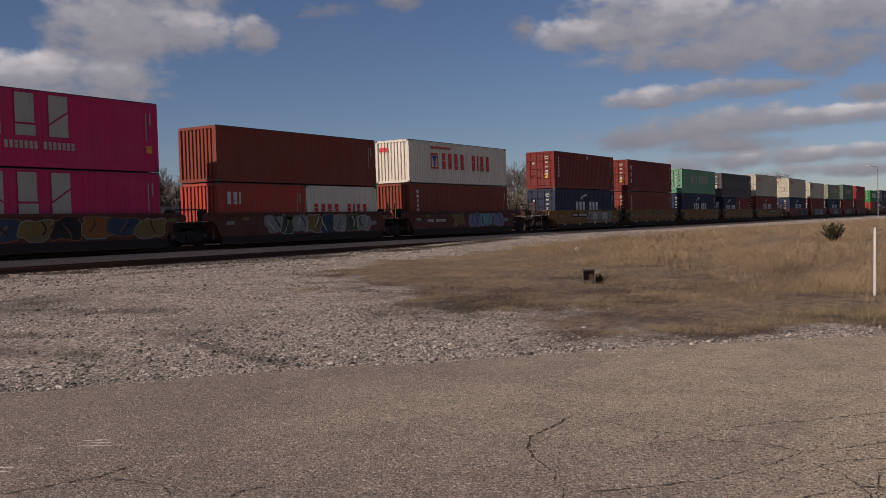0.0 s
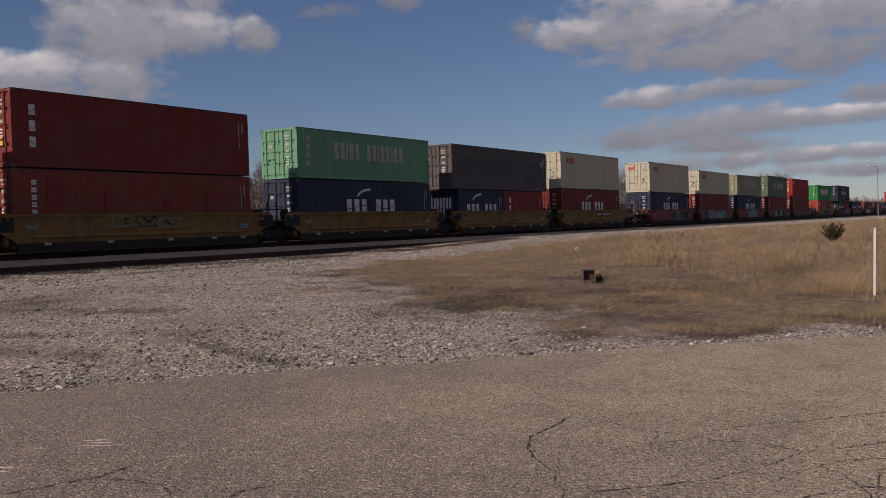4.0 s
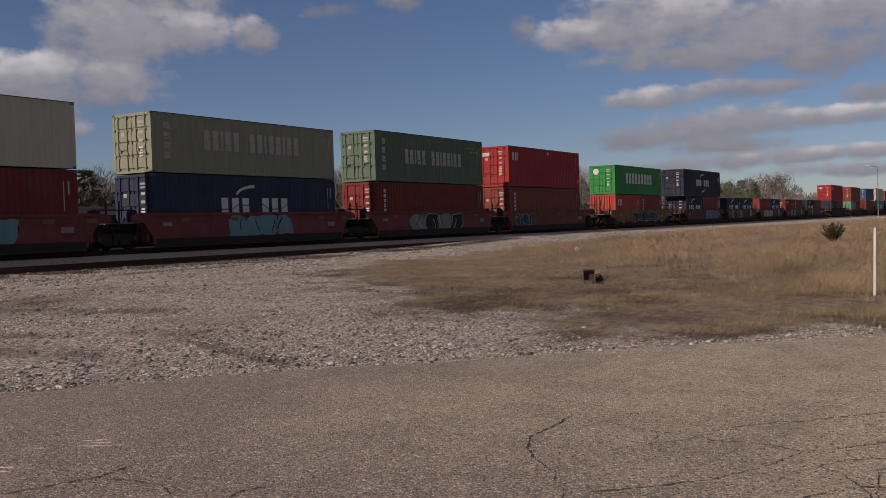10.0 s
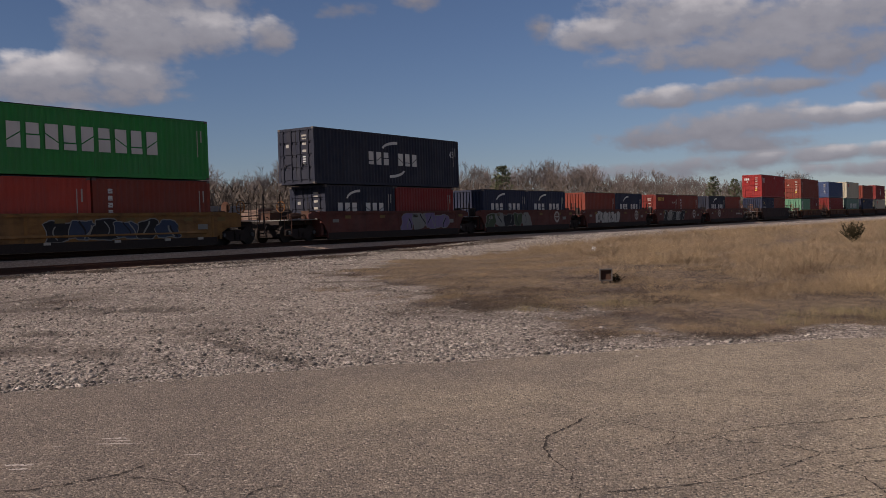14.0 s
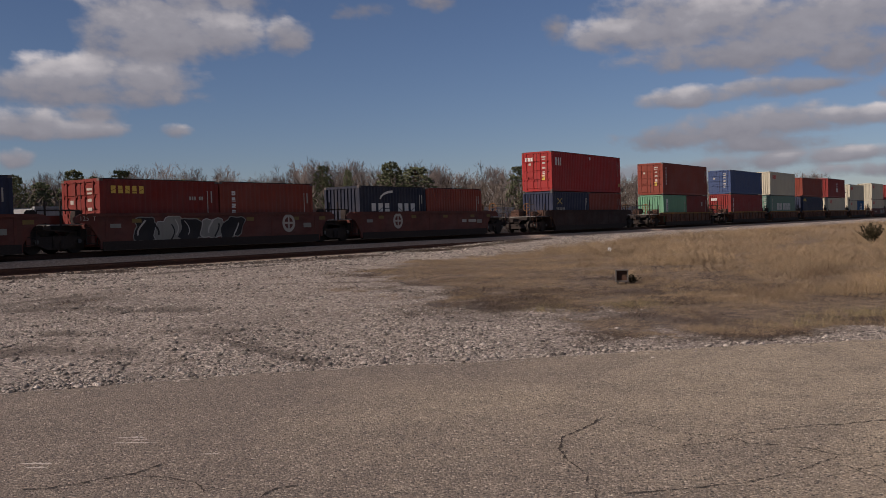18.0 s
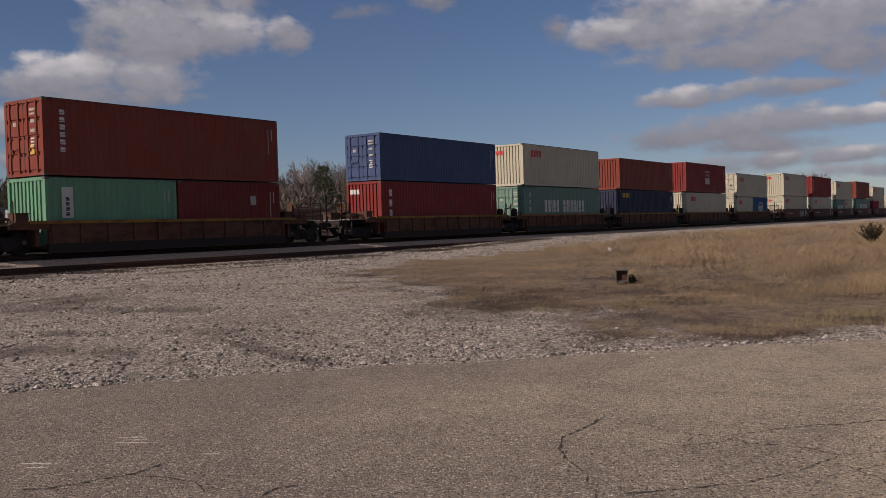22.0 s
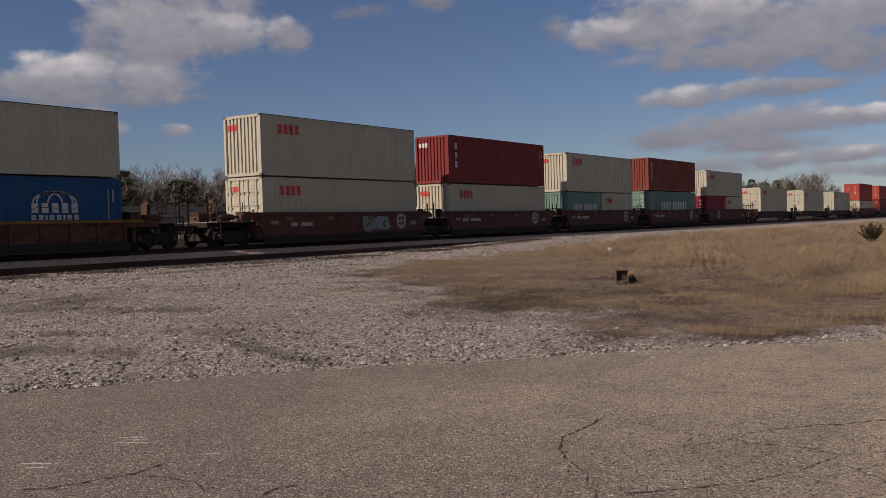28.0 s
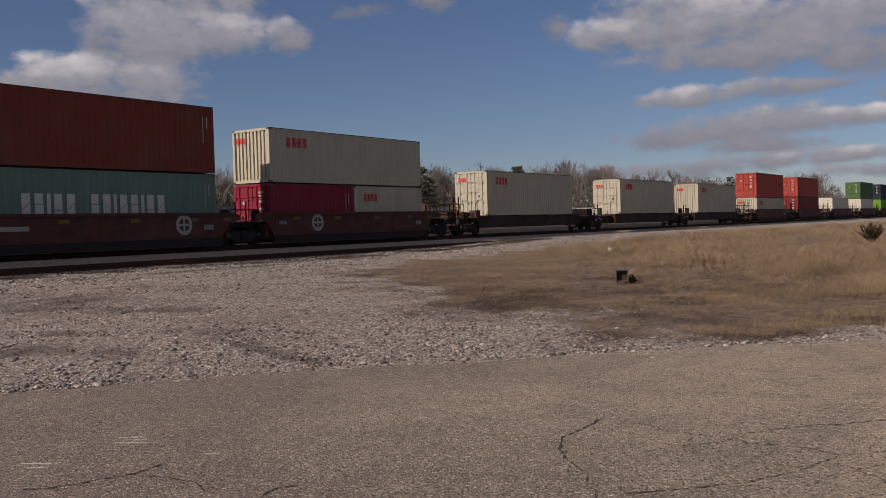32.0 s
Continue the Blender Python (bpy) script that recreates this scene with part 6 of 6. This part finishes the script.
ok = (q > 10.14 - 0.155 * np.maximum(along + 0.8, 0.0) ** 0.98 + 0.08 * np.sin(along * 1.1 + 0.5)) & (az > 3) & (az < 66) & (r.uniform(0, 1, len(sx)) < 0.62 * np.clip(0.75 + 0.9 * clump, 0.15, 1)) & (sy < 26.2) & (turf_mask(sx, sy) < 0.8 * r.uniform(0, 1, len(sx)))
sx, sy, dist, q = sx[ok], sy[ok], dist[ok], q[ok]
oily = (stain_mask(sx, sy) > r.uniform(0.12, 0.6, len(sx))) | ((uneven(sx, sy * 0.7, 1.5, 4, 12.0) > 0.30) & (r.uniform(0, 1, len(sx)) < 0.42))
size = np.clip(r.lognormal(-3.98, 0.56, len(sx)), 0.009, 0.10) * np.where(sy > 23, 1.25, 1.0)
stones("gravel", sx[~oily], sy[~oily], size[~oily], 4, LIME, "loose pale limestone gravel between the lot and the tracks")
CINDER = island_material("oily_gravel", [(0.0, (0.05, 0.042, 0.036)), (0.6, (0.115, 0.098, 0.084)), (0.9, (0.21, 0.18, 0.155)), (1.0, (0.42, 0.37, 0.33))])
stones("dark_gravel", sx[oily], sy[oily], size[oily], 9, CINDER, "gravel darkened by oil and cinders in tracks and patches")
wv = r.uniform(-22, 12, 2600)
qv = np.array([edge_q(w) for w in wv]) - np.abs(r.normal(0, 0.22, 2600))
keep = np.hypot(qv, wv) < 30
stones("scattered_gravel", (0.7285 * qv - 0.685 * wv)[keep], (0.685 * qv + 0.7285 * wv)[keep], np.clip(r.lognormal(-3.6, 0.4, keep.sum()), 0.01, 0.06), 6, LIME, "loose gravel strewn over the asphalt edge")
# coarser stones and dark debris nearer the railway
cx, cy = r.uniform(9.0, 60.0, 26000), 14.0 + 12.9 * np.sqrt(r.uniform(0, 1, 26000))
keep = (turf_mask(cx, cy) < 0.5) & (np.degrees(np.arctan2(cy, cx)) < 67) & (r.uniform(0, 1, len(cx)) < np.clip(0.55 + 0.8 * uneven(cx * 0.3, cy, 0.8, 3, 31.0), 0.08, 1))
cx, cy = cx[keep], cy[keep]
shade = stain_mask(cx, cy) > r.uniform(0.05, 0.8, len(cx))
big = np.clip(r.lognormal(-3.05, 0.42, len(cx)), 0.02, 0.13)
stones("coarse_gravel", cx[~shade], cy[~shade], big[~shade], 17, LIME, "coarse pale ballast stones strewn beside the side track")
stones("dark_ballast", cx[shade], cy[shade], big[shade], 18, CINDER, "oil-blackened ballast stones lying in rows beside the side track")
dx, dy = r.uniform(11.0, 44.0, 2600), 25.9 + 0.55 * r.normal(0, 1, 2600)
keep = (uneven(dx * 0.35, dy, 0.9, 3, 33.0) > -0.02) & (dy < 27.2)
dx, dy = dx[keep], dy[keep]
stones("bark_and_cinders", dx, dy, np.clip(r.lognormal(-2.35, 0.45, len(dx)), 0.04, 0.24), 19, island_material("rotten_wood_and_cinder", [(0.0, (0.020, 0.015, 0.012)), (0.7, (0.06, 0.045, 0.035)), (1.0, (0.17, 0.14, 0.115))]), "dark scraps of rotten tie wood and cinders along the rail")

# a heap of larger pale stones where the lot's edge is broken
hx, hy = r.normal(5.4, 0.75, 900), r.normal(8.4, 0.55, 900)
hq = 0.7285 * hx + 0.685 * hy
keep = hq > np.array([edge_q(w) for w in -0.685 * hx + 0.7285 * hy]) - 0.05
stones("edge_rubble", hx[keep], hy[keep], np.clip(r.lognormal(-3.45, 0.5, keep.sum()), 0.012, 0.085), 16, LIME, "larger pale limestone pieces along the broken asphalt edge")

# dry grass
STRAW = island_material("dry_grass", [(0.0, (0.12, 0.088, 0.056)), (0.4, (0.225, 0.160, 0.095)), (0.8, (0.30, 0.220, 0.132)), (1.0, (0.44, 0.345, 0.225))], 0.85, patches=True)
OLIVE = island_material("half_green_grass", [(0.0, (0.10, 0.078, 0.033)), (0.6, (0.22, 0.17, 0.08)), (1.0, (0.36, 0.28, 0.14))], 0.85)
THATCH = island_material("dead_stalks", [(0.0, (0.024, 0.017, 0.014)), (0.65, (0.07, 0.047, 0.035)), (1.0, (0.20, 0.14, 0.095))], 0.9, (0.025, 0.017, 0.013))


def blades(name, x, y, h, wide, lean, seed, material, label):
    """Thin blades that stand on the ground and lean any way, all in one piece of stuff."""
    rr = np.random.RandomState(seed)
    n = len(x)
    O = np.stack([x, y, ground_z(x, y) - 0.01], -1)
    ang, la = rr.uniform(0, math.tau, n), rr.uniform(0, math.tau, n)
    W = np.stack([np.cos(ang) * wide, np.sin(ang) * wide, np.zeros(n)], -1)
    T = np.stack([np.cos(la) * lean, np.sin(la) * lean, h], -1)
    V = np.stack([O - W, O + W, O + T], 1).reshape(-1, 3)
    tagged(new(name, np_mesh(name, V, np.arange(n * 3).reshape(-1, 3), material)), label, "grass", kind="stuff")


n = 1100000
az = np.radians(r.uniform(2.0, 50, n))
dist = np.exp(r.uniform(math.log(10.8), math.log(140), n))
bx, by = dist * np.cos(az), dist * np.sin(az)
tuft = uneven(bx, by, 0.55, 4, 6.0)
small = uneven(bx, by, 2.6, 3, 1.0)
tall = smooth((bx - 0.95 * by - 9.5) / 8.0) * smooth((bx - 13.6) / 3.5)
ok = smooth((turf_mask(bx, by) - 0.30) * 1.5 + 0.35 * small) * np.clip(0.20 + 0.42 * tall + 1.1 * tuft + 0.9 * small, 0.01, 1) > r.uniform(0, 1, n)
bx, by, dist, tall, tuft, small = bx[ok], by[ok], dist[ok], tall[ok], tuft[ok], small[ok]
n = len(bx)
h = np.clip(0.02 + 0.05 * r.uniform(0, 1, n) + tall * (0.13 + 0.26 * tuft + 0.18 * small) * r.uniform(0.1, 1.35, n), 0.02, 0.6)
blades("dry_grass", bx, by, h, 0.0011 + 0.00012 * dist, r.uniform(0.2, 2.2, n) * h, 21, STRAW, "tall dry straw-coloured grass with bare patches")

# straw trodden flat between the standing blades
n = 420000
fx, fy = r.uniform(10.0, 30.0, n), r.uniform(-4.0, 19.0, n)
keep = smooth((turf_mask(fx, fy) - 0.15) * 1.3) * np.clip(0.45 + 0.9 * uneven(fx, fy, 1.3, 4, 14.0), 0.05, 1) > r.uniform(0, 1, n)
fx, fy = fx[keep], fy[keep]
far = np.hypot(fx, fy)
blades("flat_straw", fx, fy, r.uniform(0.012, 0.05, len(fx)), 0.0016 + 0.00014 * far, r.uniform(0.05, 0.24, len(fx)), 24, STRAW, "flattened dry straw and stalks between the standing grass")

# half-green tufts at the grass's edge
n = 5000
c0 = [(13.3, 3.3, 0.5), (14.2, 2.9, 0.6), (14.8, 2.6, 0.5), (14.2, 2.1, 0.5), (15.1, 1.6, 0.5), (15.4, 0.9, 0.5), (13.6, 7.2, 0.4), (14.6, 6.2, 0.5)]
pick = r.randint(0, len(c0), n)
cc = np.array(c0)[pick]
gx2, gy2 = cc[:, 0] + r.normal(0, 1, n) * cc[:, 2] * 0.6, cc[:, 1] + r.normal(0, 1, n) * cc[:, 2] * 0.6
keep = uneven(gx2, gy2, 2.2, 3, 5.0) > -0.15
gx2, gy2 = gx2[keep], gy2[keep]
hh = r.uniform(0.03, 0.17, len(gx2))
blades("green_tufts", gx2, gy2, hh, 0.0032, r.uniform(0.2, 1.2, len(gx2)) * hh, 22, OLIVE, "low yellow-green grass tufts along the edge of the dry grass")

# dead stalks and twigs matted on the ground at the edge, and along the rail
n = 1100000
tx, ty = r.uniform(10.0, 26.0, n), r.uniform(-3.0, 16.5, n)
m = turf_mask(tx, ty)
p = np.clip(m * (1.15 - m) * 3.0, 0, 1) * np.clip(0.28 + 1.3 * uneven(tx, ty, 0.9, 4, 7.0), 0.04, 1.0) * np.where(tx < 19, 1.0, 0.3) * np.where(ty > 9.0, 0.4, 1.0)
keep = p > r.uniform(0, 1.15, n)
rx, ry = r.uniform(13.0, 46.0, 170000), r.uniform(23.2, 26.3, 170000)
line = np.interp(rx, (14, 20, 23, 28, 36, 46), (25.8, 25.2, 24.4, 24.1, 24.4, 24.6))
kr = np.exp(-((ry - line) / 0.75) ** 2) * smooth(2.4 * uneven(rx, ry * 0.6, 0.9, 4, 2.0) + 0.35) > r.uniform(0, 1, 170000)
tx, ty = np.concatenate([tx[keep], rx[kr]]), np.concatenate([ty[keep], ry[kr]])
far = np.hypot(tx, ty)
ln = r.uniform(0.03, 0.30, len(tx))
blades("dead_stalks", tx, ty, np.where(ty > 20, r.uniform(0.02, 0.09, len(tx)), r.uniform(0.01, 0.07, len(tx))), 0.002 + 0.00018 * far, np.where(ty > 20, ln * 1.3, ln), 23, THATCH, "dark matted dead stalks and twigs lying on the ground")

# the small things by the grass
def gz1(x, y):
    return float(ground_z(np.array(x), np.array(y)))


post = thing("marker_post", "slim white plastic marker post leaning slightly in the grass", "post", "", (17.55, 2.33, gz1(17.55, 2.33)))
part("shaft", Geo().prism_x([(-0.019, -0.1), (0.019, -0.1), (0.019, 1.15), (0.0, 1.17), (-0.019, 1.15)], -0.012, 0.012).mesh("shaft", MARK["white"]), post)
post.rotation_euler = (radians(1.2), radians(2.0), radians(8))

box = thing("junction_box", "small dark square metal box with a grey face on short legs", "utility box", "", (17.83, 7.72, gz1(17.83, 7.72)))
for nm, bx0, mt in (("frame_top", (-0.05, 0.10, -0.135, 0.135, 0.27, 0.295), CASTING), ("frame_bottom", (-0.05, 0.10, -0.135, 0.135, 0.055, 0.08), CASTING),
                    ("frame_side", (-0.05, 0.10, -0.135, -0.11, 0.08, 0.27), CASTING), ("frame_side", (-0.05, 0.10, 0.11, 0.135, 0.08, 0.27), CASTING),
                    ("face", (0.03, 0.09, -0.11, 0.11, 0.08, 0.27), RUSTY), ("leg", (0.0, 0.04, -0.1, -0.07, -0.03, 0.055), CASTING), ("leg", (0.0, 0.04, 0.07, 0.1, -0.03, 0.055), CASTING)):
    part(nm, Geo().box(*bx0).mesh(nm, mt), box)
box.rotation_euler = (0, 0, radians(28))
box.scale = (0.95, 0.95, 1.03)

litter = thing("white_scrap", "crumpled white scrap lying on the gravel", "litter", "", (31.66, 14.31, gz1(31.66, 14.31)))
part("sheet", Geo().add([(0, 0, 0), (0.22, 0.05, 0.02), (0.25, -0.15, 0.14), (0.05, -0.18, 0.04), (0.12, -0.06, 0.2)], [(0, 1, 4), (1, 2, 4), (2, 3, 4), (3, 0, 4)]).mesh("sheet", MARK["white"]), litter)

LEAF = leaf_material("dull_shrub_leaves", (0.022, 0.019, 0.011), (0.055, 0.045, 0.026))


def bush(x, y, w, h, seed, label, stems, leaves):
    """An upright spiky shrub: forked stems fanning out from the root, small leaves along them."""
    rnd = random.Random(seed)
    b = thing("bush", label, "bush", "", (x, y, gz1(x, y)))
    t, vs, fs = Geo(), [], []
    for k in range(stems):
        a, out = rnd.uniform(0, math.tau), w / 2 * rnd.random() ** 0.7
        top = Vector((out * math.cos(a), out * math.sin(a), h * rnd.uniform(0.45, 1.0)))
        mid = top * 0.5 + Vector((rnd.gauss(0, 0.03), rnd.gauss(0, 0.03), 0.0))
        t.cyl((0, 0, -0.03), tuple(mid), 0.010, 4, 0.007)
        t.cyl(tuple(mid), tuple(top), 0.007, 4, 0.002)
        for j in range(leaves):
            o = mid.lerp(top, rnd.uniform(-0.4, 1.0))
            d = Vector((rnd.gauss(0, 0.7), rnd.gauss(0, 0.7), rnd.gauss(0.7, 0.5))).normalized() * rnd.uniform(0.05, 0.12)
            s = d.orthogonal().normalized() * 0.014
            n0 = len(vs)
            vs += [tuple(o - s), tuple(o + s), tuple(o + d)]
            fs.append((n0, n0 + 1, n0 + 2))
    part("stems", t.mesh("stems", LEAF), b)
    part("leaves", Geo().add(vs, fs).mesh("leaves", LEAF), b)


bush(36.47, 6.18, 0.95, 0.72, 1, "dark spiky leafy shrub in the dry grass", 70, 22)
bush(18.12, 7.62, 0.55, 0.20, 2, "low dark clump of dead weeds beside the box", 14, 6)


def motions():
    for ob, x in train:
        y, z = ob.location.y, ob.location.z
        walk(ob, [(t, pose(x - advance(t), y, z)) for t in (0, 4, 8, 12, 16, 20, 24, 28, 32)])


motions()
